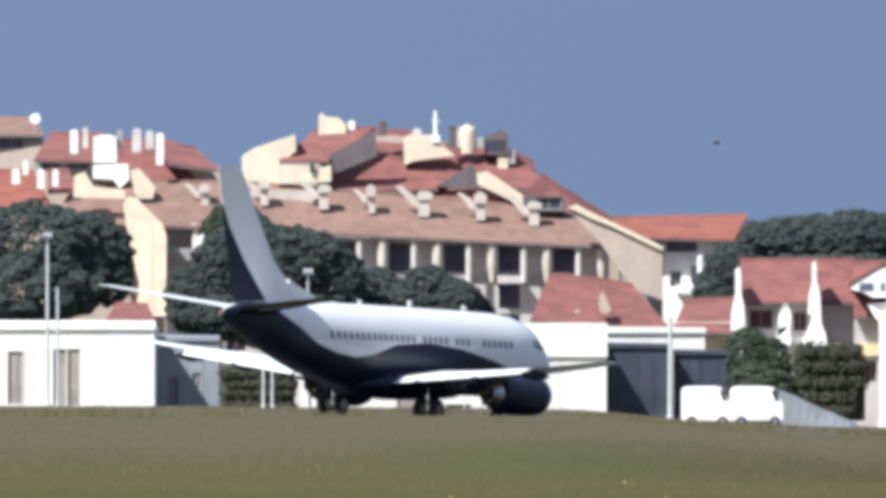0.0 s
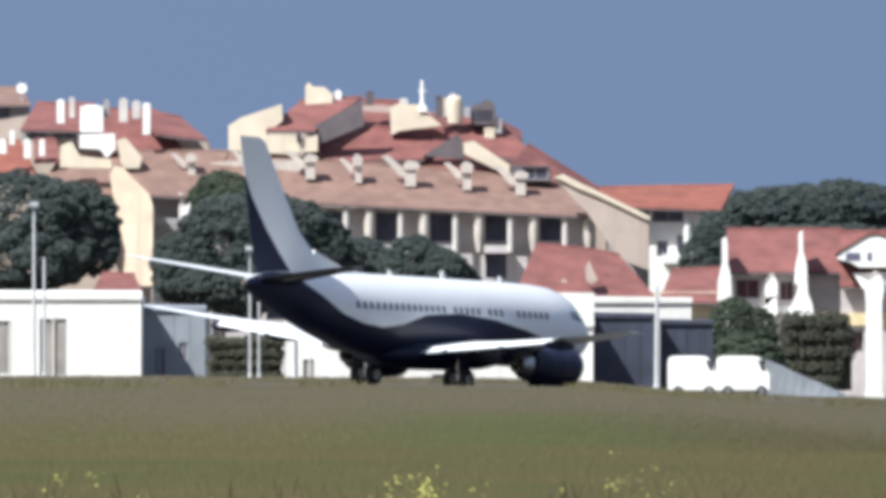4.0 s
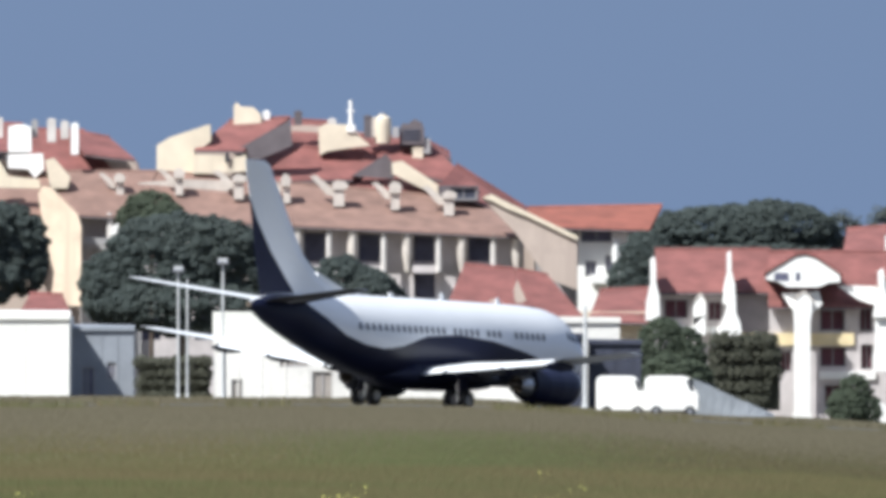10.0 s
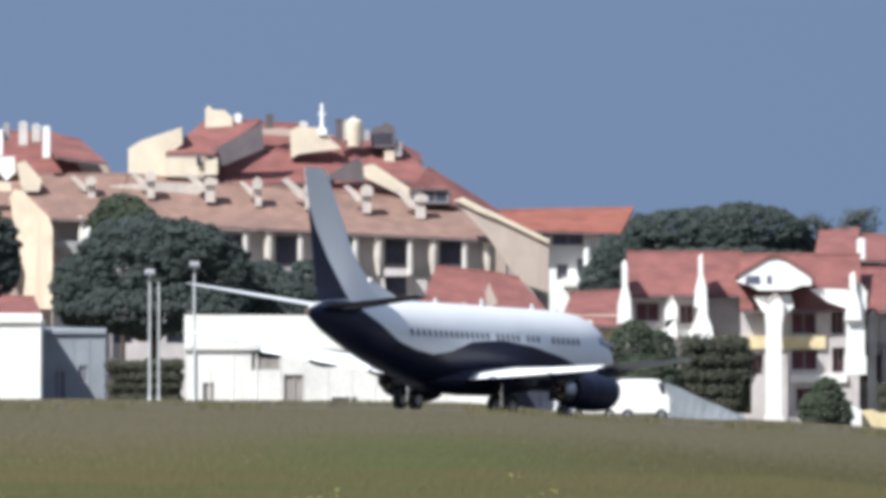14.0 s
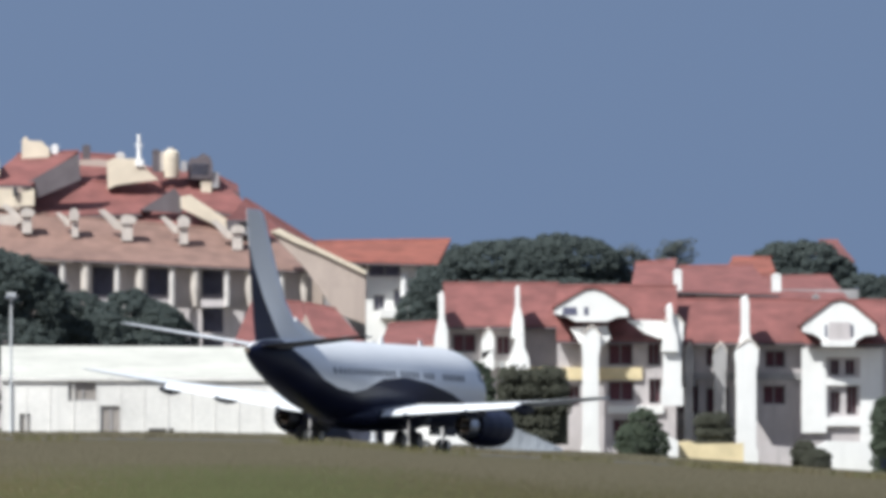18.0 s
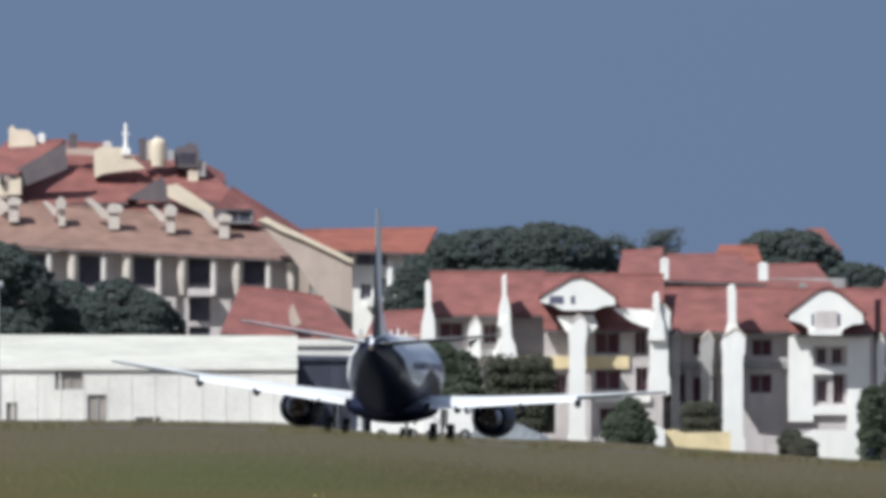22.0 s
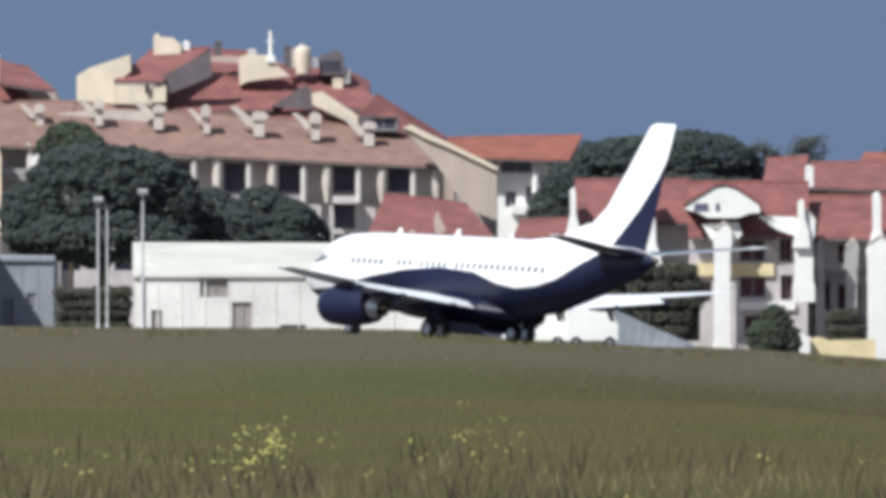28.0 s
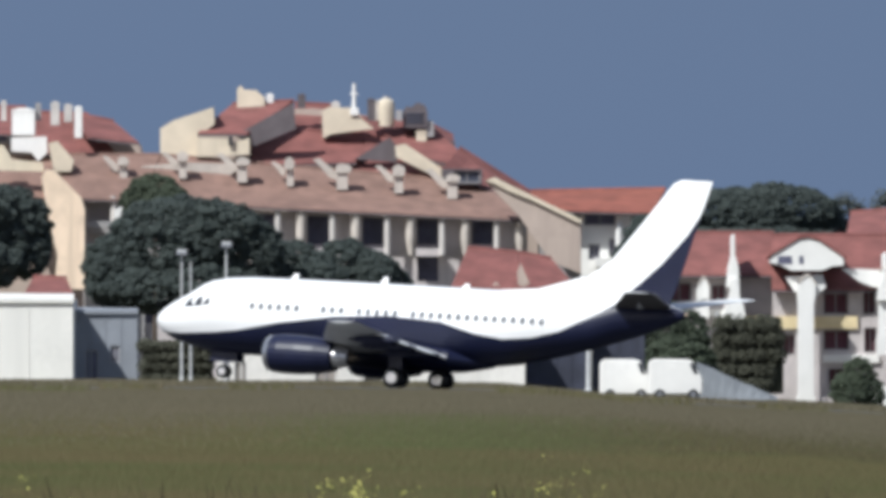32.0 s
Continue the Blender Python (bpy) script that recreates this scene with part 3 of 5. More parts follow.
def gull():
    """A small dark bird in level flight."""
    b = thing("bird", pose(8.5, 350, 9.4), "small dark bird in level flight over the roofs", "bird")
    part("body", tube(bmesh.new(), [((x, 0, z), r, None, "x") for x, r, z in ((0.13, 0.006, 0.0), (0.11, 0.022, 0.002), (0.05, 0.034, 0), (-0.05, 0.03, 0), (-0.11, 0.012, 0.004))], 10), FEATHER, b)
    part("tail", prism(bmesh.new(), [(-0.10, 0.0), (-0.19, 0.006), (-0.19, 0.012), (-0.10, 0.012)], -0.025, 0.025), FEATHER, b)
    for sy in (-1, 1):
        bm = bmesh.new()
        top = [bm.verts.new(p) for p in ((0.06, sy * 0.02, 0.02), (0.05, sy * 0.16, 0.07), (-0.02, sy * 0.30, 0.04), (-0.05, sy * 0.16, 0.055), (-0.05, sy * 0.02, 0.015))]
        low = [bm.verts.new(v.co - Vector((0, 0, 0.008))) for v in top]
        bm.faces.new(top)
        bm.faces.new(low[::-1])
        for i in range(5):
            bm.faces.new((top[i], low[i], low[(i + 1) % 5], top[(i + 1) % 5]))
        part("wing", bm, FEATHER, b, "dark pointed wing")
    return b


WHEELS = []
BIRD = gull()
ground_sheet()
taxiway()
JET = airliner()


# ---- buildings: shared pieces ----
def wall(name, parent, y, u0, u1, v0, v1, mat, holes=(), thick=0.35, label="", pane=GLASS_DARK, back=0.28, framed=True):
    """An upright wall facing the field, with openings cut through it; each opening gets a frame and a pane set back.
    holes: (left, right, top, bottom) marks."""
    us = sorted({u0, u1, *[h[0] for h in holes], *[h[1] for h in holes]})
    vs = sorted({v0, v1, *[h[2] for h in holes], *[h[3] for h in holes]})
    nu, nv = len(us) - 1, len(vs) - 1
    solid = [[not any(h[0] < (us[i] + us[i + 1]) / 2 < h[1] and h[2] < (vs[j] + vs[j + 1]) / 2 < h[3] for h in holes) for j in range(nv)] for i in range(nu)]
    bm = bmesh.new()
    at = {}

    def corner(i, j, k):
        if (i, j, k) not in at:
            at[i, j, k] = bm.verts.new((E(us[i], y), y + k * thick, H(vs[j], y)))
        return at[i, j, k]

    for i in range(nu):
        for j in range(nv):
            if not solid[i][j]:
                continue
            for k in (0, 1):
                bm.faces.new((corner(i, j, k), corner(i + 1, j, k), corner(i + 1, j + 1, k), corner(i, j + 1, k)))
            for di, dj, (a, c) in ((-1, 0, ((i, j), (i, j + 1))), (1, 0, ((i + 1, j), (i + 1, j + 1))), (0, -1, ((i, j), (i + 1, j))), (0, 1, ((i, j + 1), (i + 1, j + 1)))):
                if not (0 <= i + di < nu and 0 <= j + dj < nv and solid[i + di][j + dj]):
                    bm.faces.new((corner(*a, 0), corner(*c, 0), corner(*c, 1), corner(*a, 1)))
    w = part(name, bm, mat, parent, label)
    for a, b, c, d in holes:
        x0, x1, z0, z1 = E(a, y), E(b, y), H(d, y), H(c, y)
        if not framed:
            # unglazed opening: a dark sheet at the back paints its shade
            part("recess", boxes((x0 - 0.05, x1 + 0.05, y + back, y + back + 0.08, z0 - 0.05, z1 + 0.05)), pane, parent, "dark sheet as balcony recess shade")
            continue
        win = part("window", boxes((x0, x0 + 0.09, y + back - 0.07, y + back, z0, z1), (x1 - 0.09, x1, y + back - 0.07, y + back, z0, z1),
                                   (x0 + 0.09, x1 - 0.09, y + back - 0.07, y + back, z1 - 0.09, z1), (x0 + 0.09, x1 - 0.09, y + back - 0.07, y + back, z0, z0 + 0.09),
                                   ((x0 + x1) / 2 - 0.04, (x0 + x1) / 2 + 0.04, y + back - 0.06, y + back, z0 + 0.09, z1 - 0.09)), PLASTER_GREY, parent, "painted window frame")
        part("pane", boxes((x0, x1, y + back + 0.003, y + back + 0.03, z0, z1)), pane, win, "dark window pane")
    return w


def roof(parent, corners, mat, thick=0.25, eave=True, label=""):
    """A tiled roof slope under four marks, with courses of tiles and a gutter line along its first edge."""
    c = [Vector(p) for p in C(*corners)]
    ob = part("roof", slab(bmesh.new(), c, thick), mat, parent, label)
    rim = (c[3] - c[2]).normalized() * 0.02
    part("ridge_cap", tube(bmesh.new(), [(c[3] + rim, 0.13, None, "x"), (c[2] - rim, 0.13, None, "x")], 8), mat, ob, "row of ridge tiles")
    if eave:
        bm = bmesh.new()
        p, q = c[0] - Vector((0, 0, thick)), c[1] - Vector((0, 0, thick))
        o = Vector((0, -0.12, 0))
        vs = [bm.verts.new(k) for k in (p, q, q + o, p + o, p + Vector((0, 0, 0.14)), q + Vector((0, 0, 0.14)), q + o + Vector((0, 0, 0.14)), p + o + Vector((0, 0, 0.14)))]
        for f in ((0, 1, 2, 3), (4, 7, 6, 5), (0, 4, 5, 1), (1, 5, 6, 2), (2, 6, 7, 3), (3, 7, 4, 0)):
            bm.faces.new([vs[i] for i in f])
        part("gutter", bm, SLATE_AND_SHADE, ob, "dark gutter")
    return ob


def outline(name, parent, y, depth, marks, mat, label=""):
    """A solid whose face is an outline of marks."""
    return part(name, prism(bmesh.new(), U(y, *marks), y, y + depth), mat, parent, label)


def chimney(parent, u, y, v0, v1, wide, mat=PLASTER_WHITE, cap=True):
    x, w, z0, z1 = E(u, y), wide * y / 40000, H(v1, y), H(v0, y)
    ob = part("chimney", boxes((x - w, x + w, y - w, y + w, z0, z1 - 0.25)), mat, parent, "rendered chimney stack")
    if cap:
        part("chimney_cap", boxes((x - w - 0.03, x + w + 0.03, y - w - 0.03, y + w + 0.03, z1 - 0.247, z1 - 0.10), (x - w * 0.6, x + w * 0.6, y - w * 0.6, y + w * 0.6, z1 - 0.10, z1)), mat, ob)
    return ob


def party_wall(parent, u, y, v0, v1, w0, w1, depth=3.0, mat=PLASTER_WHITE):
    """A whitewashed fire wall that stands proud of the roofs, narrowing to a worn top."""
    m = v0 + (v1 - v0) * 0.45
    return outline("party_wall", parent, y, depth, [(u - w1, v1), (u + w1, v1), (u + w1 * 0.85, m + 18), (u + w1 * 0.5, m + 2), (u + w0 * 0.75, m - 6), (u + w0 * 0.75, v0 + 14), (u + 2, v0), (u - w0 * 0.7, v0 + 5), (u - w0 * 0.6, m - 4), (u - w1 * 0.6, m + 14), (u - w1 * 0.9, m + 30)], mat,
                   "whitewashed party wall")


def column(parent, u, y, v0, v1, r, mat=PLASTER_WHITE, name="column"):
    if r < 8:
        x, k = E(u, y), y / 20000
        return part(name, tube(bmesh.new(), [((x, y, H(v1, y)), r * k * 1.1, None, "z"), ((x, y, H(v0, y)), r * k, None, "z")], 8), mat, parent, "white rendered post")
    r *= 0.86
    pier = outline(name, parent, y, 1.3, [(u - r, v1), (u + r, v1), (u + r, v1 - 30), (u + r * 0.84, v1 - 36), (u + r * 0.84, v0 + 50), (u + r, v0 + 42), (u + r * 1.04, v0 + 15), (u + r * 0.5, v0 + 2), (u + r * 0.1, v0), (u - r * 0.7, v0 + 13), (u - r * 0.98, v0 + 24), (u - r * 0.84, v0 + 56), (u - r * 0.84, v1 - 36), (u - r, v1 - 30)], mat, "white rendered pier")
    part("coping", prism(bmesh.new(), U(y - 0.06, (u + r * 1.14, v0 + 14), (u + r * 0.5, v0 - 1), (u + r * 0.1, v0 - 4), (u - r * 0.8, v0 + 10), (u - r * 0.8, v0 + 14), (u + r * 0.1, v0 + 1), (u + r * 0.5, v0 + 3), (u + r * 1.10, v0 + 18)), y - 0.06, y + 1.36), PLASTER_DULL, pier, "weathered sloping coping")
    return pier


# ---- the stepped apartment building on the rise ----
def apartments():
    y, front = 850.4, 848.9
    b = thing("apartment_building", pose(0, 0, 0), "stepped cream apartment building with red tiled roofs", "building")
    posts = [345 + 97 * i for i in range(8)]

    def eave(u):
        return float(np.interp(u, [292, 376, 600, 1070], [394, 399, 421, 436]))
    bays = [(p + 53, p + 90, 440, 546 if i == 5 else 484) for i, p in enumerate(posts[:7])]
    lower = [(a, c, 556, 620) for a, c, _, _ in bays]
    facade = wall("wall", b, y, 292, 1078, 434, 740, PLASTER_MAUVE, bays + lower, 0.4, "mauve rendered facade with deep balconies", ROOM_AND_SHADE, 1.2, False)
    for v in facade.data.vertices:  # the head of the wall and of its openings follows the sloping eave
        if v.co.z > H(441, y):
            v.co.z += (434 - eave(784 + v.co.x * 20000 / v.co.y)) * y / 20000
    # dark backing sheet added so the loggia looks deep in shade
    outline("recess", b, y + 1.1, 0.08, [(300, 396), (376, 399), (600, 421), (1068, 436), (1068, 500), (300, 500)], ROOM_AND_SHADE, "dark sheet as loggia shade behind the openings")
    part("core", prism(bmesh.new(), U(866, (300, 700), (300, 440), (430, 330), (470, 292), (560, 245), (700, 240), (860, 262), (930, 300), (1000, 352), (1075, 420), (1165, 445), (1165, 700)), 866, 882), PLASTER_TAN, b, "tan rendered rear storeys")
    for i, p in enumerate(posts):
        column(b, p, front, eave(p) - 2, 500, 5, PLASTER_PALE, "pillar")
        x, z1, z0 = E(p + 42, front), H(eave(p + 42) - 2, front), H(500, front)
        part("rounded_bay", tube(bmesh.new(), [((x, front + 0.5, z0), 0.22, 0.5, "z"), ((x, front + 0.5, z0 * 0.6 + z1 * 0.4), 0.42, 0.7, "z"), ((x, front + 0.5, z1), 0.48, 0.75, "z")], 14), PLASTER_DULL, b, "rounded pale balcony wall")
        if i < 7:
            part("balcony", boxes((E(p + 50, y), E(p + 94, y), front + 0.1, y - 0.003, H(502, y), H(488, y))), PLASTER_MAUVE, b, "rendered balcony front")
            part("balcony_rail", boxes((E(p + 50, y), E(p + 94, y), front + 0.14, front + 0.2, H(483, y), H(481.5, y)), *[(E(p + 52 + 8 * k, y) - 0.02, E(p + 52 + 8 * k, y) + 0.02, front + 0.15, front + 0.19, H(488, y), H(483, y)) for k in range(6)]), SLATE_AND_SHADE, b, "thin dark balcony rail")
    # long weathered lower roof
    roof(b, [(395, 403, 848.6), (1068, 436, 848.6), (1005, 372, 857), (430, 322, 857)], TILE_BROWN, label="weathered pink brown tiled roof")
    roof(b, [(240, 396, 848.6), (394, 403, 848.6), (428, 322, 857), (262, 322, 857)], TILE_BROWN, label="weathered pink brown tiled roof")
    for u, v, f, g in ((460, 338, 0.8, 1.0), (565, 345, 1.0, 0.85), (650, 352, 0.7, 1.15), (742, 358, 1.15, 0.9), (842, 364, 0.9, 1.1), (937, 374, 1.05, 0.8), (355, 345, 0.8, 0.9)):
        outline("roof_fin", b, 853.0, 0.5, [(u - 38 * f, v - 24 * f), (u - 28 * f, v - 26 * f), (u - 8, v - 10), (u - 1, v - 2), (u - 2, v + 8), (u - 12 * f, v + 5), (u - 26 * f, v - 12 * f)], PLASTER_DULL, "low sloping off-white parapet")
        chimney(b, u + 8, 852.8, v - 18 * g, v + 26, 17 * f, PLASTER_DULL, False)
        outline("flue_hood", b, 852.2, 1.2, [(u - 3 * f, v - 4), (u - 3 * f, v - 17 * g), (u + 5, v - 23 * g), (u + 17 * f, v - 20 * g), (u + 22 * f, v - 14 * g), (u + 19 * f, v - 4)], PLASTER_DULL, "rounded chimney hood")
    # tan gable that closes the row
    outline("gable_wall", b, 846.5, 1.2, [(1003, 368), (1020, 366), (1045, 380), (1085, 398), (1172, 440), (1172, 532), (1120, 512), (1064, 432)], PLASTER_TAN, "tan rendered gable wall")
    outline("gable_coping", b, 846.2, 0.3, [(1003, 368), (1020, 362), (1047, 376), (1085, 394), (1174, 437), (1172, 444), (1085, 402), (1044, 386), (1020, 373)], PLASTER_CREAM)
    # upper storeys
    roof(b, [(556, 336, 857.2), (1012, 366, 857.2), (900, 262, 866), (600, 258, 866)], TILE_RED, eave=False, label="red tiled upper roof")
    outline("terrace_block", b, 857.0, 4, [(428, 276), (450, 262), (522, 238), (524, 268), (495, 290), (495, 334), (428, 334)], PLASTER_CREAM, "cream terrace block")
    outline("parapet", b, 856.4, 0.5, [(492, 292), (545, 294), (560, 300), (586, 292), (586, 322), (492, 326)], PLASTER_CREAM, "cream terrace parapet")
    outline("opening", b, 856.1, 0.2, [(549, 290), (556, 290), (556, 306), (549, 306)], GLASS_DARK)
    roof(b, [(494, 283, 856.5), (582, 284, 856.5), (664, 226, 863.0), (556, 232, 863.0)], TILE_RED, label="red tiled roof")
    # both dark gables carry their shade in the base colour
    outline("gable", b, 856.9, 0.8, [(560, 288), (664, 230), (668, 276), (592, 308)], SLATE_AND_SHADE, "gable darkened to look shaded")
    roof(b, [(668, 282, 863.0), (738, 285, 863.0), (738, 234, 868.0), (666, 230, 868.0)], TILE_RED, eave=False)
    roof(b, [(586, 340, 856.7), (775, 334, 857.4), (836, 290, 863.0), (688, 278, 863.0)], TILE_RED, label="red tiled roof")
    outline("gable", b, 857.3, 0.8, [(772, 330), (834, 291), (856.0, 320), (846, 335)], SLATE_AND_SHADE, "gable darkened to look shaded")
    roof(b, [(790, 300, 861.4), (998, 352, 857.6), (930, 296, 864.5), (770, 250, 866.3)], TILE_RED, label="red tiled roof")
    outline("dormer", b, 860.8, 1.4, [(714, 244), (726, 238), (768, 239), (782, 256), (806, 276), (764, 281), (730, 286), (716, 293)], PLASTER_CREAM, "cream rendered lift housing")
    outline("sloped_parapet", b, 856.6, 1.2, [(844, 306), (862.0, 303), (932, 350), (930, 364), (905, 356), (845, 326)], PLASTER_CREAM, "cream sloped parapet")
    roof(b, [(866.0, 268, 865.0), (950, 306, 865.0), (946, 288, 870.0), (884, 256, 870.0)], TILE_RED)
    # dark strip in place of the shadow under the overhanging eave
    outline("eave_shadow", b, 864.0, 0.6, [(884, 282), (950, 300), (950, 312), (900, 296)], SLATE_AND_SHADE)
    roof(b, [(925, 350, 855.0), (1092, 410, 855.0), (1086, 389, 861.0), (958, 309, 861.0)], TILE_RED)
    outline("terrace_parapet", b, 854.5, 0.5, [(395, 342), (470, 336), (545, 338), (562, 348), (546, 366), (520, 362), (470, 354), (395, 354)], PLASTER_DULL, "pale pinkish terrace parapet")
    wall("dormer_wall", b, 854.4, 926, 998, 347, 374, SLATE_AND_SHADE, [(948, 994, 350, 372)], 0.3, pane=SHEET_DARK)
    # roof top gear
    for u, v0, v1, w, m in ((622, 214, 238, 12, PLASTER_WHITE), (678, 214, 240, 14, SLATE_AND_SHADE), (738, 228, 250, 15, PLASTER_PALE),
                            (801, 222, 262, 13, SLATE_AND_SHADE), (810, 226, 262, 11, PLASTER_DULL), (890, 278, 300, 18, PLASTER_CREAM), (905, 262, 290, 14, PLASTER_GREY)):
        chimney(b, u, 863, v0, v1, w, m)
    outline("stair_head", b, 862, 2.0, [(564, 250), (564, 206), (570, 199), (577, 207), (598, 208), (612, 220), (614, 250)], PLASTER_CREAM, "low cream stair head on the roof")
    k = 863 / 20000
    tank = part("water_tank", tube(bmesh.new(), [((E(828, 863), 863, H(v, 863)), r * k, None, "z") for v, r in ((272, 14), (236, 15), (228, 14), (224, 9), (222, 2))], 16), PLASTER_CREAM, b, "cream domed water tank")
    part("hatch", tube(bmesh.new(), [((E(828, 863), 863, H(224, 863)), 0.3, None, "z"), ((E(828, 863), 863, H(219, 863)), 0.26, None, "z")], 10), PLASTER_GREY, tank)
    plant = outline("plant_room", b, 862.5, 2.0, [(858, 274), (857, 246), (864, 236), (872, 238), (884, 229), (897, 235), (901, 246), (902, 274)], SLATE_AND_SHADE, "dark grey plant housing")
    part("louvre", boxes(*[(E(864, 862), E(894, 862), 862.44, 862.49, H(v + 4, 862), H(v, 862)) for v in (248, 255, 262)]), SHEET_DARK, plant, "dark louvres")
    part("aircon_unit", boxes((E(845, 862), E(856, 862), 862.2, 863.0, H(262, 862), H(243, 862))), PLASTER_GREY, b, "grey air conditioning unit")
    part("crossarm", boxes((E(764, 861), E(778, 861), 860.95, 861.05, H(216, 861), H(213, 861))), PLASTER_WHITE, b, "short aerial crossarm")
    mast = part("aerial_mast", tube(bmesh.new(), [((E(771, 861), 861, H(252, 861)), 0.17, None, "z"), ((E(771, 861), 861, H(196, 861)), 0.12, None, "z")], 8), PLASTER_WHITE, b, "white aerial mast")
    part("mast_base", boxes((E(764, 861), E(779, 861), 860.6, 861.4, H(252, 861), H(240, 861))), PLASTER_WHITE, mast)
    return b


def left_apartments():
    b = thing("apartment_building", pose(0, 0, 0), "cream apartment block with red hipped roofs and white chimneys", "building")
    y = 860
    part("core", prism(bmesh.new(), U(866, (-160, 720), (-160, 300), (60, 260), (150, 250), (350, 268), (388, 300), (400, 340), (400, 720)), 866, 880), PLASTER_TAN, b, "tan rendered storeys")
    roof(b, [(60, 282, 858), (165, 284, 858), (190, 238, 866), (88, 236, 866)], TILE_RED, label="red tiled roof")
    roof(b, [(205, 318, 861), (352, 324, 861), (300, 250, 866), (196, 246, 866)], TILE_RED, label="red tiled hipped roof")
    roof(b, [(300, 290, 858), (390, 300, 858), (345, 262, 866), (262, 246, 866)], TILE_RED)
    wall("wall", b, 859, 60, 168, 280, 302, PLASTER_GREY, [(74, 108, 284, 300), (116, 158, 284, 300)], pane=ROOM_AND_SHADE)
    for u, v0, v1, w, m in ((131, 230, 272, 13, PLASTER_WHITE), (151, 226, 262, 9, PLASTER_PALE), (186, 240, 288, 40, PLASTER_WHITE), (242, 228, 270, 15, PLASTER_PALE), (265, 232, 264, 14, PLASTER_PALE), (283, 236, 292, 13, PLASTER_WHITE), (212, 230, 262, 10, PLASTER_GREY)):
        chimney(b, u, 856, v0, v1, w, m)
    outline("terrace_wall", b, 853, 1.5, [(164, 292), (226, 290), (228, 318), (212, 334), (200, 318), (164, 316)], PLASTER_WHITE, "white terrace wall")
    outline("terrace_wall", b, 852.5, 1.5, [(230, 302), (246, 298), (275, 332), (270, 352), (240, 352)], PLASTER_CREAM)
    roof(b, [(-120, 372, 850), (92, 366, 850), (60, 304, 858), (-120, 296, 858)], TILE_ORANGE, label="orange red tiled roof")
    roof(b, [(84, 338, 851), (134, 336, 851), (122, 300, 858), (84, 302, 858)], TILE_RED, eave=False)
    for u, v0, v1, w in ((28, 300, 326, 14), (45, 284, 310, 9), (72, 300, 334, 12), (98, 300, 330, 10)):
        chimney(b, u, 850.5, v0, v1, w, PLASTER_WHITE)
    roof(b, [(92, 388, 847.5), (238, 400, 847.5), (238, 326, 854), (128, 334, 854)], TILE_BROWN, label="weathered brown tiled roof")
    outline("parapet", b, 847.6, 0.6, [(130, 312), (150, 304), (165, 330), (220, 336), (222, 352), (130, 350)], PLASTER_CREAM)
    # stair tower
    outline("stair_tower", b, 845.5, 3, [(218, 362), (226, 348), (240, 350), (262, 372), (288, 398), (294, 420), (293, 560), (240, 560), (246, 500), (238, 470), (232, 440), (224, 400)], PLASTER_PEACH, "peach stair tower")
    wall("wall", b, 849.5, 294, 400, 402, 720, PLASTER_GREY, [(300, 348, 408, 438), (300, 346, 462, 492), (300, 346, 520, 560)], 0.4, "grey facade with dark balconies", ROOM_AND_SHADE, 1.0)
    part("balcony_rail", boxes((E(296, 848), E(352, 848), 848.2, 848.3, H(450, 848), H(440, 848))), PLASTER_GREY, b, "grey balcony rail")
    outline("party_wall", b, 848.2, 0.8, [(348, 420), (362, 412), (354, 440), (344, 446)], PLASTER_WHITE)
    return b


def outbuilding():
    b = thing("outbuilding", pose(0, 0, 0), "small outbuilding with a red tiled roof behind the hangar", "building")
    wall("wall", b, 709, 196, 266, 566, 740, PLASTER_PEACH, [(214, 232, 590, 640)], 0.3, "peach rendered wall", ROOM_AND_SHADE)
    roof(b, [(186, 570, 708), (276, 572, 708), (262, 540, 713), (204, 538, 713)], TILE_RED, label="red tiled roof")


def far_block():
    b = thing("house", pose(0, 0, 0), "grey house with a brown flat roof beyond the apartments", "house")
    y = 890
    wall("wall", b, y, -170, 72, 236, 720, PLASTER_GREY, [(-60, -20, 242, 262), (-5, 42, 242, 264)], pane=ROOM_AND_SHADE)
    part("core", prism(bmesh.new(), U(891, (-170, 720), (-170, 240), (70, 240), (70, 720)), 891, 900), PLASTER_GREY, b)
    roof(b, [(-180, 240, 888), (78, 238, 888), (62, 210, 895), (-180, 206, 895)], TILE_BROWN, label="brown tiled roof")
    dish = part("dish", tube(bmesh.new(), [((E(62, 889), 889, H(210, 889)), 0.42, None, "y"), ((E(62, 889), 889.15, H(210, 889)), 0.3, None, "y")], 14), PLASTER_WHITE, b, "white satellite dish")
    part("dish_pole", tube(bmesh.new(), [((E(62, 889), 889.3, H(236, 889)), 0.05, None, "z"), ((E(62, 889), 889.3, H(210, 889)), 0.05, None, "z")], 8), MAST_PAINT, dish)
    return b


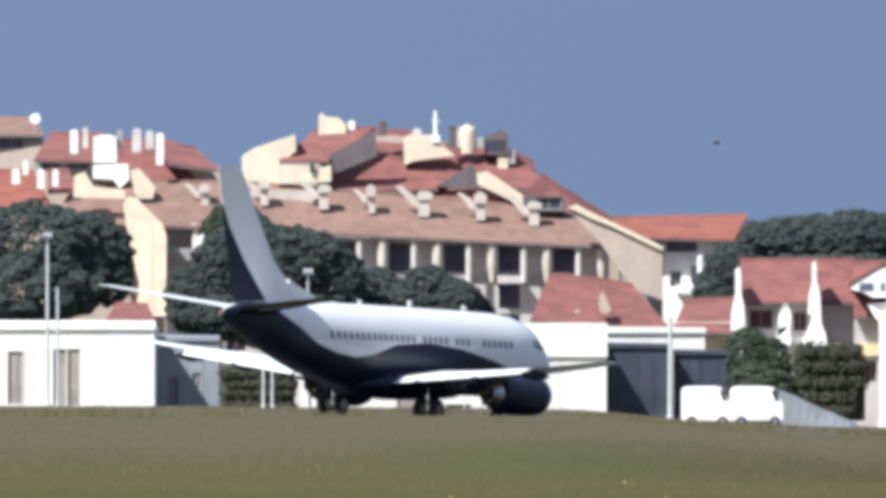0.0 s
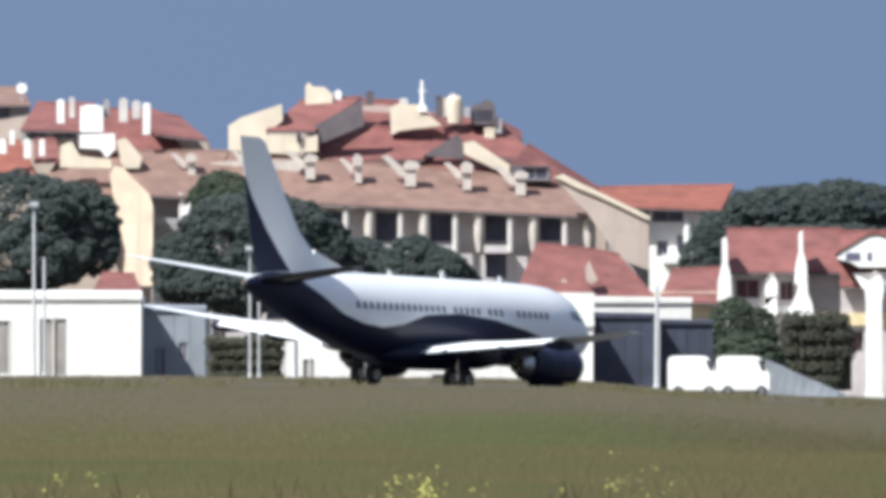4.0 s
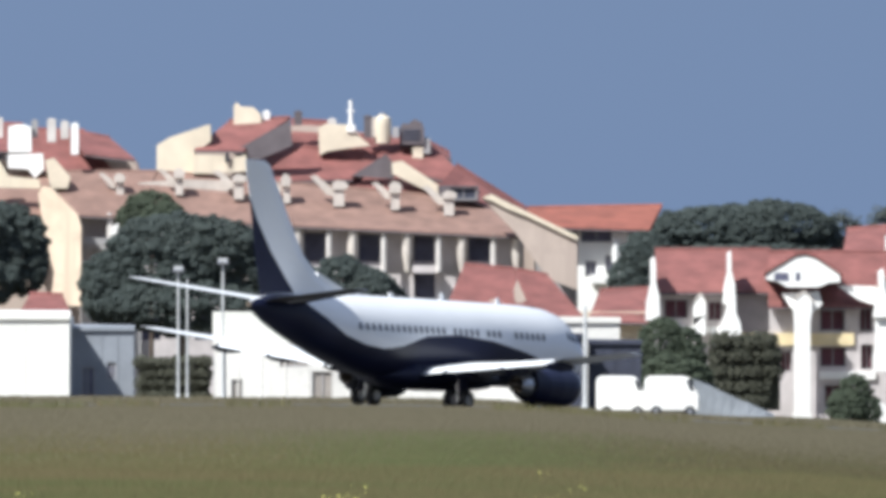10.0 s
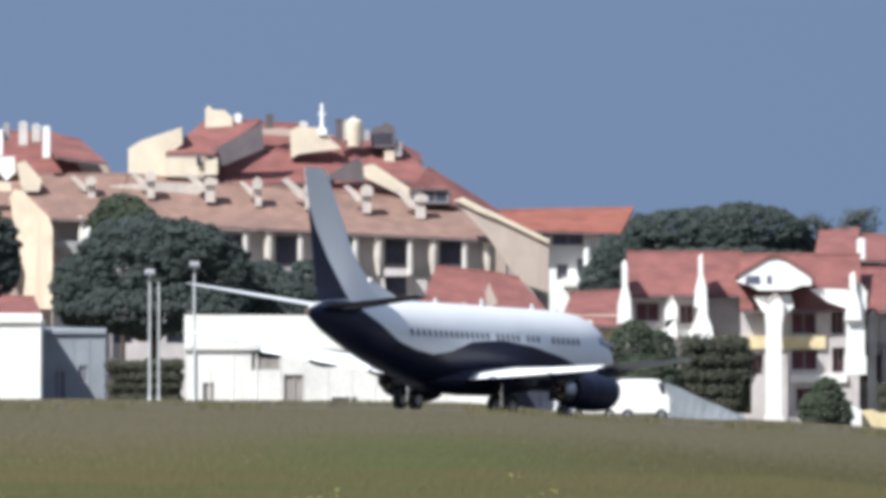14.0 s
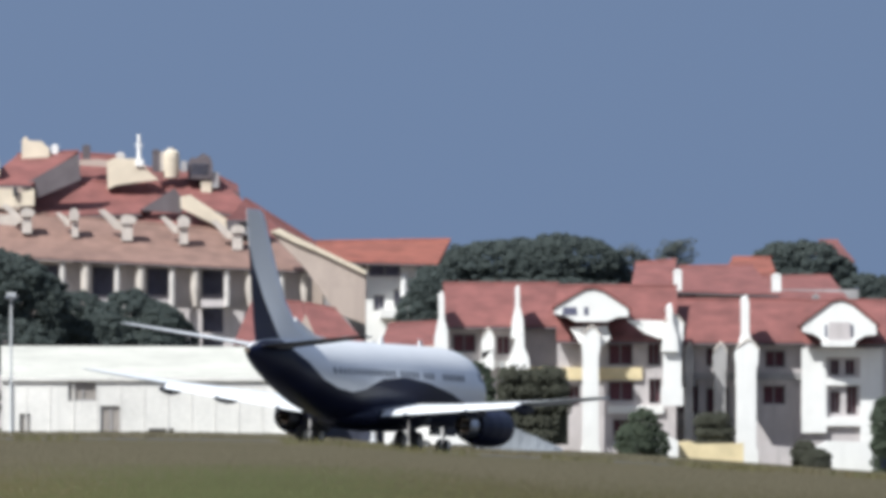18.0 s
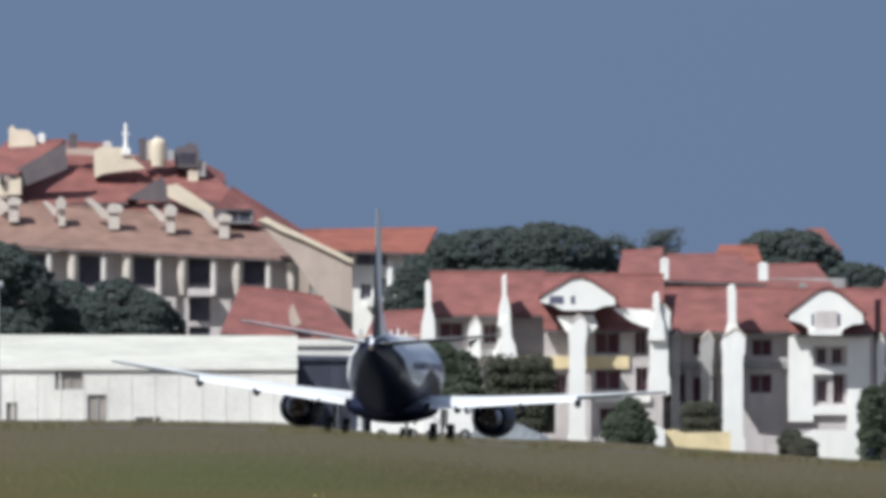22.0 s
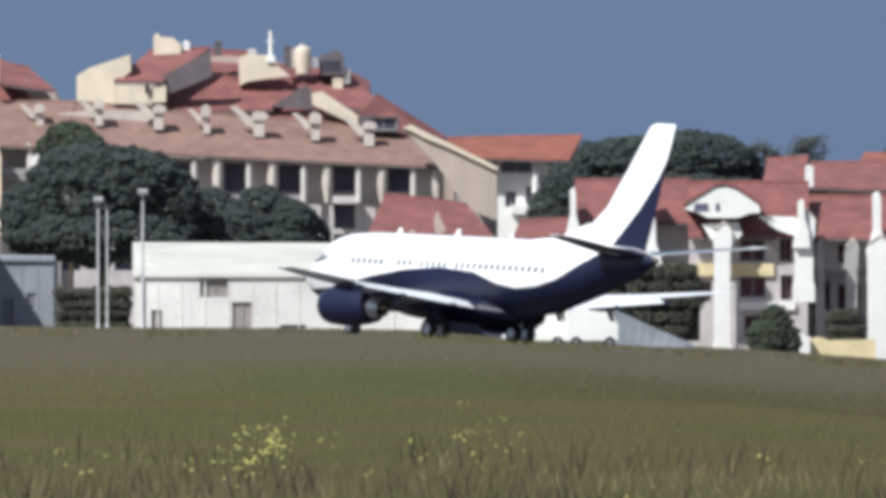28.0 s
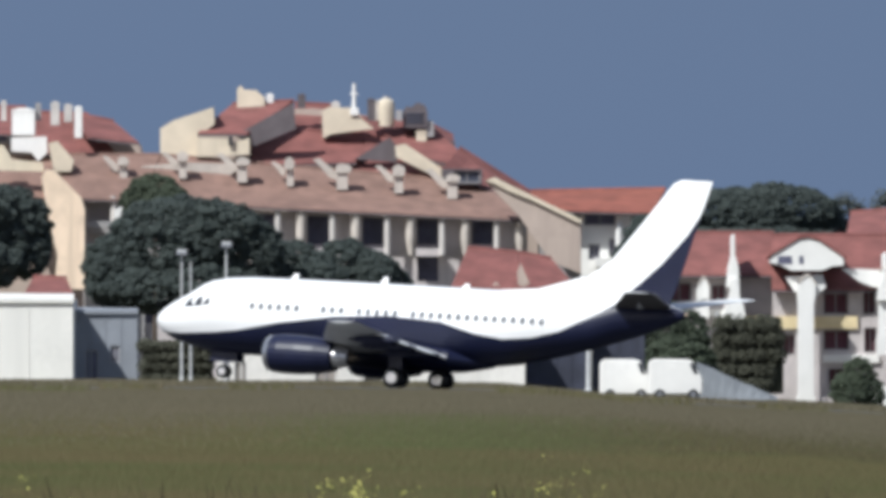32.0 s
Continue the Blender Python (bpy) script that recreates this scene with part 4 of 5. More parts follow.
def link_house():
    b = thing("house", pose(0, 0, 0), "white house with orange tiled roof beside the pine", "house")
    y = 853
    wall("wall", b, y, 1173, 1262, 422, 740, PLASTER_WHITE, [(1178, 1234, 426, 447), (1186, 1206, 480, 508), (1222, 1238, 470, 500)], 0.35, "white rendered wall", ROOM_AND_SHADE)
    part("core", prism(bmesh.new(), U(855, (1100, 700), (1100, 418), (1290, 420), (1290, 700)), 855, 866), PLASTER_GREY, b)
    roof(b, [(1075, 418, 851.5), (1300, 424, 851.5), (1322, 382, 859), (1085, 386, 859)], TILE_ORANGE, label="orange red tiled roof")
    column(b, 1240, 852.2, 440, 700, 6)
    for u in (1250, 1216):
        part("balcony", boxes((E(u - 18, 851), E(u + 10, 851), 851.6, 852.99, H(520, 851), H(504, 851))), PLASTER_WHITE, b, "white balcony front")
    return b


def low_house():
    b = thing("house", pose(0, 0, 0), "low house with faded red hipped roof", "house")
    y = 822
    wall("wall", b, y, 950, 1306, 570, 740, PLASTER_CREAM, [(1096, 1150, 584, 600), (1200, 1236, 590, 620)], 0.35, "pale rendered wall", ROOM_AND_SHADE)
    part("core", prism(bmesh.new(), U(823, (955, 740), (955, 572), (1300, 580), (1300, 740)), 823, 832), PLASTER_GREY, b)
    roof(b, [(938, 566, 820), (1072, 576, 820), (1060, 494, 828), (972, 486, 828)], TILE_RED, label="faded red tiled roof")
    roof(b, [(1073, 576, 820), (1190, 586, 820), (1120, 505, 828), (1061, 494, 828)], TILE_RED)
    roof(b, [(1190, 586, 820), (1312, 588, 820), (1300, 528, 828), (1212, 532, 828)], TILE_RED)
    outline("roof_fin", b, 819.6, 1.2, [(1060, 530), (1066, 514), (1073, 530), (1082, 550), (1070, 556), (1062, 552)], PLASTER_TAN, "pale roof upstand")
    chimney(b, 1022, 822, 548, 572, 10, PLASTER_TAN)
    return b


# ---- the white terrace ----
def terrace(name, y, u0, u1, eave, ridge, holes, label, bands=(), mat=PLASTER_MAUVE, base=800):
    b = thing(name, pose(0, 0, 0), label, "house", "houses of the white terrace")
    wall("wall", b, y, u0, u1, eave - 4, base, mat, holes, 0.35, "grey mauve rendered wall", SHUTTER_RED, 0.6)
    part("core", prism(bmesh.new(), U(y + 1.3, (u0 + 1, base), (u0 + 1, eave), (u1 - 1, eave), (u1 - 1, base)), y + 1.3, y + 9), PLASTER_GREY, b)
    roof(b, [(u0 - 2, eave, y - 0.9), (u1 + 2, eave, y - 0.9), (u1 + 2, ridge, y + 6), (u0 - 2, ridge, y + 6)], TILE_RED, label="red tiled roof")
    for a, c, v0, v1, m in bands:
        part("string_course", boxes((E(a, y), E(c, y), y - 0.25, y - 0.003, H(v1, y), H(v0, y))), m, b, "painted balcony front")
    return b


def gable_front(b, y, u, half, v_top, v_bot, panel=False, mat=PLASTER_WHITE):
    """A white pediment under a low tiled gable: drooping wings, a raised middle, small dark slits or a framed panel."""
    h = v_bot - v_top

    def at(*marks):
        return U(y, *[(u + half * f, v_bot - h * g) for f, g in marks])
    g = part("gable_front", prism(bmesh.new(), at((-1.0, 0.30), (-0.94, 0.52), (-0.6, 0.74), (-0.2, 0.93), (0.06, 0.97), (0.34, 0.88), (0.7, 0.64), (0.98, 0.46), (1.0, 0.22), (0.7, 0.20), (0.42, 0.08), (-0.42, 0.08), (-0.66, 0.22)), y, y + 0.6), mat, b, "white rendered gable front")
    part("verge", prism(bmesh.new(), at((-1.04, 0.50), (-0.2, 1.01), (0.06, 1.05), (0.36, 0.96), (1.10, 0.44), (1.08, 0.38), (0.34, 0.90), (0.06, 0.99), (-0.2, 0.95), (-1.02, 0.44)), y - 0.12, y + 0.7), TILE_RED, g, "tiled verge")
    part("gable_roof", prism(bmesh.new(), at((-1.03, 0.44), (-0.2, 0.98), (0.06, 1.03), (0.36, 0.93), (1.09, 0.38), (0.9, 0.37), (-0.9, 0.37)), y + 0.75, y + 5), TILE_RED, b, "red tiled dormer roof")
    if panel:
        part("panel", prism(bmesh.new(), at((-0.30, 0.10), (0.30, 0.10), (0.28, 0.50), (-0.28, 0.50)), y - 0.05, y - 0.004), PLASTER_MAUVE, g, "pale mauve panel")
        for f in (-0.36, 0.34):
            part("slit", prism(bmesh.new(), at((f - 0.03, 0.16), (f + 0.03, 0.16), (f + 0.03, 0.44), (f - 0.03, 0.44)), y - 0.03, y - 0.004), ROOM_AND_SHADE, g, "narrow dark opening")
        part("sill", prism(bmesh.new(), at((-0.46, -0.04), (0.40, -0.04), (0.44, 0.09), (-0.50, 0.09)), y - 0.25, y - 0.004), mat, g, "white ledge")
    else:
        for f, w in ((-0.58, 0.20), (-0.14, 0.06)):
            part("slit", prism(bmesh.new(), at((f - w, 0.26), (f + w, 0.26), (f + w * 0.9, 0.48), (f - w * 0.9, 0.48)), y - 0.03, y - 0.004), ROOM_AND_SHADE, g, "dark louvred opening")
    return g


def white_terrace():
    # first house
    b = terrace("house", 800, 1312, 1512, 534, 460, [(1326, 1368, 548, 582), (1404, 1428, 552, 586)], "white terraced house with red roof and fire walls",
                [(1440, 1512, 606, 628, PLASTER_YELLOW), (1330, 1440, 596, 608, PLASTER_WHITE)])
    party_wall(b, 1307, 797.5, 472, 586, 6, 12)
    party_wall(b, 1442, 797.2, 462, 556, 4, 11)
    party_wall(b, 1444, 797.0, 540, 612, 12, 20)
    column(b, 1388, 798.9, 540, 612, 13)
    # house with the curved gable
    b = terrace("house", 798, 1512, 1722, 560, 464, [(1602, 1646, 566, 604), (1602, 1648, 632, 668), (1672, 1694, 562, 604), (1674, 1696, 628, 672), (1532, 1552, 640, 676), (1610, 1640, 700, 740)],
                "white terraced house with curved gable and tall pillars", [(1480, 1662, 608, 630, PLASTER_YELLOW), (1600, 1700, 676, 690, PLASTER_WHITE)])
    gable_front(b, 795.8, 1572, 66, 468, 532)
    outline("balcony_front", b, 796.4, 0.8, [(1534, 538), (1600, 534), (1606, 556), (1592, 572), (1552, 566)], PLASTER_WHITE, "white corbelled pier head")
    outline("beam", b, 796.4, 0.8, [(1634, 524), (1664, 524), (1702, 526), (1722, 518), (1722, 560), (1690, 556), (1668, 548)], PLASTER_WHITE, "white sloping beam")
    column(b, 1571, 795.2, 536, 782, 19)
    column(b, 1716, 795.4, 516, 676, 22)
    party_wall(b, 1712, 795.0, 494, 580, 6, 14)
    # plain house
    b = terrace("house", 800, 1722, 1952, 562, 488, [(1728, 1762, 640, 690), (1776, 1816, 574, 606), (1876, 1916, 640, 674), (1880, 1916, 578, 608), (1776, 1816, 645, 690)], "grey mauve terraced house with red roof",
                [(1724, 1950, 618, 630, PLASTER_GREY), (1724, 1850, 700, 716, PLASTER_GREY)])
    party_wall(b, 1846, 796.4, 480, 640, 8, 16)
    column(b, 1847, 796.2, 560, 786, 24)
    column(b, 1800, 798.2, 566, 770, 14, PLASTER_GREY)
    column(b, 1745, 798.2, 566, 770, 10, PLASTER_GREY)
    outline("planter", b, 790, 1.2, [(1712, 742), (1745, 738), (1760, 744), (1842, 742), (1842, 815), (1712, 815)], PLASTER_YELLOW, "ochre garden wall")
    outline("garden_wall", b, 789.2, 0.6, [(1684, 734), (1704, 728), (1726, 738), (1726, 815), (1684, 815)], PLASTER_WHITE)
    outline("garden_wall", b, 791.0, 0.5, [(1596, 752), (1640, 748), (1676, 756), (1676, 815), (1596, 815)], PLASTER_MAUVE)
    outline("garden_wall", b, 791.4, 0.5, [(1872, 744), (1930, 750), (1930, 815), (1872, 815)], PLASTER_MAUVE)
    # house with the framed windows
    b = terrace("house", 799, 1952, 2096, 564, 490, [(1996, 2012, 594, 622), (2022, 2040, 594, 622), (1996, 2014, 650, 690), (2024, 2044, 640, 692)], "white terraced house with four small windows",
                [(1952, 2092, 800, 812, PLASTER_WHITE)])
    gable_front(b, 796.6, 2012, 66, 488, 568, True)
    for u0, u1, v0, v1 in ((1946, 1990, 574, 724), (2050, 2090, 574, 760), (1990, 2050, 574, 590), (1990, 2050, 626, 640), (1990, 2050, 696, 712)):
        part("window_surround", boxes((E(u0, 798), E(u1, 798), 798.65, 798.99, H(v1, 798), H(v0, 798))), PLASTER_WHITE, b, "white rendered surround")
    outline("garden_wall", b, 790.5, 0.6, [(1962, 752), (1990, 738), (2050, 740), (2086, 750), (2086, 830), (1962, 830)], PLASTER_WHITE)
    outline("garden_wall", b, 790.8, 0.6, [(2090, 764), (2240, 760), (2240, 830), (2090, 830)], PLASTER_DULL)
    # last house
    b = terrace("house", 801, 2096, 2420, 566, 492, [(2128, 2168, 640, 690), (2196, 2232, 584, 616), (2150, 2166, 584, 610), (2250, 2290, 640, 690)], "white terraced house at the end of the row",
                [(2100, 2400, 624, 636, PLASTER_WHITE), (2180, 2260, 690, 710, PLASTER_YELLOW)])
    gable_front(b, 798.6, 2220, 44, 556, 612, True)
    for u in (2108, 2180, 2262, 2340):
        column(b, u, 799.2, 570, 800, 9)
    # roofs behind
    b = thing("house", pose(0, 0, 0), "house with orange red roofs behind the terrace", "house", "houses of the white terrace")
    wall("wall", b, 838, 1660, 2046, 470, 800, PLASTER_GREY, [(1712, 1760, 474, 486)], pane=ROOM_AND_SHADE)
    roof(b, [(1640, 480, 835), (1722, 480, 835), (1722, 418, 845), (1650, 424, 845)], TILE_RED)
    roof(b, [(1722, 472, 834), (1904, 478, 834), (1858, 428, 845), (1722, 430, 845)], TILE_RED, label="red tiled roof")
    roof(b, [(1806, 440, 846.5), (1900, 444, 846.5), (1890, 414, 853), (1822, 414, 853)], TILE_ORANGE, label="orange tiled roof")
    roof(b, [(1850, 490, 833), (2036, 496, 833), (1996, 446, 845), (1850, 448, 845)], TILE_RED)
    chimney(b, 1725, 832.5, 434, 472, 14)
    chimney(b, 1900, 832.5, 442, 474, 16)
    chimney(b, 1970, 832, 478, 494, 12, PLASTER_GREY)
    roof(b, [(1960, 402, 870), (2040, 420, 870), (2010, 384, 880), (1976, 384, 880)], TILE_RED)
    b = thing("house", pose(0, 0, 0), "house with a white stepped parapet on the rise", "house", "houses of the white terrace")
    outline("parapet", b, 838, 1.0, [(2118, 452), (2140, 450), (2200, 456), (2204, 476), (2170, 480), (2214, 500), (2206, 508), (2160, 498), (2134, 480)], PLASTER_WHITE, "white stepped parapet")
    outline("parapet", b, 838, 1.0, [(2226, 460), (2300, 452), (2300, 480), (2230, 476)], PLASTER_WHITE)
    roof(b, [(2090, 520, 832), (2420, 520, 832), (2420, 470, 845), (2120, 470, 845)], TILE_RED)
    wall("wall", b, 835, 2092, 2420, 514, 840, PLASTER_GREY)


apartments()
left_apartments()
outbuilding()
far_block()
link_house()
low_house()
white_terrace()


# ---- airfield sheds and yard ----
def shed(u0, u1, v_top, v_roof, y, depth, mat, label, doors=(), panels=12, base=760, leaf=ROOM_AND_SHADE):
    """A long shed of upright sheets under a shallow roof band."""
    b = thing("shed", pose(0, 0, 0), label, "shed")
    w = wall("wall", b, y, u0, u1, v_roof, base, mat, [d[:4] for d in doors], 0.2, "", leaf, 0.15)
    part("core", prism(bmesh.new(), U(y + 0.6, (u0 + 1, base), (u0 + 1, v_roof - 1), (u1 - 1, v_roof - 1), (u1 - 1, base)), y + 0.6, y + depth), mat, b)
    roof_ob = part("roof", slab(bmesh.new(), C((u0 - 3, v_roof, y - 0.12), (u1 + 3, v_roof + 2, y - 0.12), (u1 + 3, v_top + 2, y + depth), (u0 - 3, v_top, y + depth)), 0.18), SHEET_ROOF if mat is SHEET_WHITE else mat, b, "pale shallow sheet roof")
    part("fascia", boxes((E(u0 - 3, y), E(u1 + 3, y), y - 0.18, y - 0.123, H(v_roof + 6, y), H(v_roof - 1, y))), mat, roof_ob)
    step = (u1 - u0) / panels
    for i in range(panels + 1):
        u = u0 + step * i
        part("rib", boxes((E(u, y) - 0.04, E(u, y) + 0.04, y - 0.03, y - 0.003, H(base, y), H(v_roof + 7, y))), mat, w)
    return b


shed(-420, 272, 566, 578, 690, 14, SHEET_BRIGHT, "long white sheet-clad hangar with rust-stained doors", [(14, 44, 622, 716), (94, 142, 618, 720), (-90, -40, 640, 760)], 9, 760, DOOR_BROWN)
shed(275, 386, 592, 598, 700, 8, SHEET_GREY, "grey blue sheet-clad lean-to", [(296, 318, 668, 760), (340, 356, 660, 690)], 4)
shed(530, 1072, 570, 626, 650, 16, SHEET_WHITE, "long low white hangar with a shallow roof", [(646, 698, 634, 668), (703, 740, 676, 760), (788, 834, 716, 760), (560, 580, 690, 760)], 13, 760, DOOR_BROWN)
shed(1076, 1182, 606, 610, 655, 9, SHEET_DARK, "dark blue grey storage shed", [], 4)
shed(1194, 1284, 618, 622, 658, 7, SHEET_DARK, "dark grey storage container shed", [], 4)
shed(1070, 1246, 578, 584, 672, 5, SHEET_WHITE, "low cream flat-roofed annex", [], 5)


def van(u, y, wide, v0, v1, label):
    """A rounded white van seen from the side, with wheels and glass."""
    k = y / 20000
    x, w, z1 = E(u, y), wide * k, H(v0, y)
    z0 = H(v1, y)
    t = thing("van", pose(x, y, z0), label, "van", "vans in the yard")
    h = z1 - z0
    bm = prism(bmesh.new(), [(-w / 2, 0.3), (w / 2, 0.3), (w / 2, h * 0.55), (w * 0.42, h * 0.62), (w * 0.32, h * 0.95), (w * 0.2, h), (-w * 0.44, h), (-w / 2, h * 0.9)], -0.9, 0.9)
    bmesh.ops.bevel(bm, geom=bm.edges[:], offset=0.08, segments=2, affect="EDGES")
    part("body", bm, PLASTER_WHITE, t, "white van body")
    part("windscreen", prism(bmesh.new(), [(w * 0.33, h * 0.64), (w * 0.41, h * 0.64), (w * 0.33, h * 0.9), (w * 0.25, h * 0.9)], -0.915, -0.895), GLASS_DARK, t, "dark side window")
    for sx in (-0.3, 0.32):
        wh = part("wheel", tube(bmesh.new(), [((w * sx, -0.92, 0.3), 0.3, None, "y"), ((w * sx, -0.7, 0.3), 0.3, None, "y")], 14), RUBBER, t, "black tyre")
        part("hub", tube(bmesh.new(), [((w * sx, -0.94, 0.3), 0.16, None, "y"), ((w * sx, -0.9, 0.3), 0.16, None, "y")], 10), METAL, wh)
    return t


van(1250, 630, 88, 684, 756, "white rounded van parked on the yard")
van(1340, 628, 96, 684, 756, "white rounded van parked on the yard")


def tarp():
    t = thing("covered_stack", pose(E(1450, 632), 632, H(756, 632)), "grey tarpaulin over a sloping stack", "stack")
    bm = bmesh.new()
    rows = []
    for j in range(5):
        rows.append([bm.verts.new(((i - 4.5) * 0.5, j * 0.5, max(0.0, (2.1 if 1 <= j <= 3 else 1.4) * (1 - 0.105 * i) + 0.12 * noise.noise((i * 0.7, j, 3))) if j not in (0, 4) else 0.0)) for i in range(10)])
    for a, b in zip(rows, rows[1:]):
        for i in range(9):
            bm.faces.new((a[i], a[i + 1], b[i + 1], b[i]))
    bm.faces.new([r[0] for r in rows])
    bm.faces.new([r[-1] for r in rows][::-1])
    part("tarpaulin", bm, TARP_GREY, t)


tarp()


def cubicle():
    """A small blue plastic cabin with a door and a shallow pitched cap."""
    x, y = E(2100, 789.2), 789.2
    t = thing("cubicle", pose(x, y, ground_z(x)), "small blue plastic cubicle by the garden wall", "cubicle")
    h = H(742, y) - ground_z(x)
    bm = boxes((-0.55, 0.55, -0.55, 0.55, 0.12, h - 0.2))
    bmesh.ops.bevel(bm, geom=bm.edges[:], offset=0.05, segments=2, affect="EDGES")
    body = part("body", bm, PLASTIC_BLUE, t)
    part("door", boxes((-0.38, 0.38, -0.585, -0.553, 0.2, h - 0.35)), PLASTIC_BLUE, body)
    part("cap", prism(bmesh.new(), [(-0.6, h - 0.197), (0.6, h - 0.197), (0.5, h - 0.06), (0, h), (-0.5, h - 0.06)], -0.6, 0.6), PLASTER_GREY, t, "pale grey cap")
    part("skid", boxes((-0.5, -0.3, -0.6, 0.6, -0.02, 0.117), (0.3, 0.5, -0.6, 0.6, -0.02, 0.117)), TARP_GREY, t)


cubicle()


def mast(u, y, v0, r, lamp=True):
    x = E(u, y)
    t = thing("lamp_mast", pose(x, y, ground_z(x)), "slim pale grey apron lamp mast", "lamp post", "masts along the apron")
    h = H(v0, y) - ground_z(x)
    pole = part("pole", tube(bmesh.new(), [((0, 0, 0), r * 1.5, None, "z"), ((0, 0, 0.4), r * 1.4, None, "z"), ((0, 0, 0.45), r, None, "z"), ((0, 0, h), r * 0.7, None, "z")], 10), MAST_PAINT, t)
    part("base_plate", boxes((-0.3, 0.3, -0.3, 0.3, 0.0, 0.08)), MAST_PAINT, t)
    if lamp:
        part("crossbar", boxes((-0.26, 0.26, -0.05, 0.05, h - 0.12, h)), MAST_PAINT, t)
        for sx in (-0.18, 0.18):
            part("lamp_head", boxes((sx - 0.12, sx + 0.12, -0.3, 0.05, h - 0.32, h - 0.123)), METAL, t, "grey lamp head")
    return t


for u, y, v, r in ((84, 680, 412, 0.11), (102, 676, 510, 0.10), (466, 645, 490, 0.08), (482, 648, 512, 0.07), (545, 640, 476, 0.085), (1186, 648, 560, 0.14), (1414, 700, 600, 0.10)):
    mast(u, y, v, r, v < 500)


# ---- trees ----
def crown_mesh(name, rng, lobes, leaf, count, mat):
    """Thousands of small leaf clumps scattered over uneven lobes."""
    g = np.random.default_rng(rng.randrange(1 << 30))
    c = np.array([k[0] for k in lobes])
    r = np.array([k[1] for k in lobes])
    weight = r[:, 0] * r[:, 2]
    pick = g.choice(len(lobes), count, p=weight / weight.sum())
    d = g.normal(size=(count, 3))
    d /= np.linalg.norm(d, axis=1)[:, None]
    p = c[pick] + d * r[pick] * g.uniform(0.93, 1.03, count)[:, None]
    s = leaf * g.uniform(0.5, 1.5, count)
    mid, span = (p.max(0) + p.min(0)) / 2, (p.max(0) - p.min(0)) / 2
    mid[2] -= span[2] * 0.8
    a = (p - mid) / (span * np.array([1.0, 1.0, 1.6]))
    a /= np.linalg.norm(a, axis=1)[:, None] + 1e-6
    a = a * 0.6 + np.array([-0.15, -0.3, 0.4]) + g.normal(size=(count, 3)) * 0.7
    a /= np.linalg.norm(a, axis=1)[:, None]
    b = np.cross(a, g.normal(size=(count, 3)))
    b /= np.linalg.norm(b, axis=1)[:, None]
    e = np.cross(a, b)
    co = np.stack([p + s[:, None] * (b * x + e * y + a * z) for x, y, z in ((-1, -0.5, 0), (1, -0.4, 0.1), (0.8, 0.5, -0.1), (-0.2, 0.9, 0.1), (0, 0, 0.45))], 1)
    idx = (np.arange(count) * 5)[:, None]
    faces = np.concatenate([idx + np.array(f) for f in ((0, 1, 4), (1, 2, 4), (2, 3, 4), (3, 0, 4))], 0)
    me = bpy.data.meshes.new(name)
    me.vertices.add(count * 5)
    me.vertices.foreach_set("co", co.ravel())
    me.loops.add(faces.size)
    me.loops.foreach_set("vertex_index", faces.ravel().astype(np.int32))
    me.polygons.add(len(faces))
    me.polygons.foreach_set("loop_start", (np.arange(len(faces)) * 3).astype(np.int32))
    me.update(calc_edges=True)
    me.materials.append(mat)
    return me


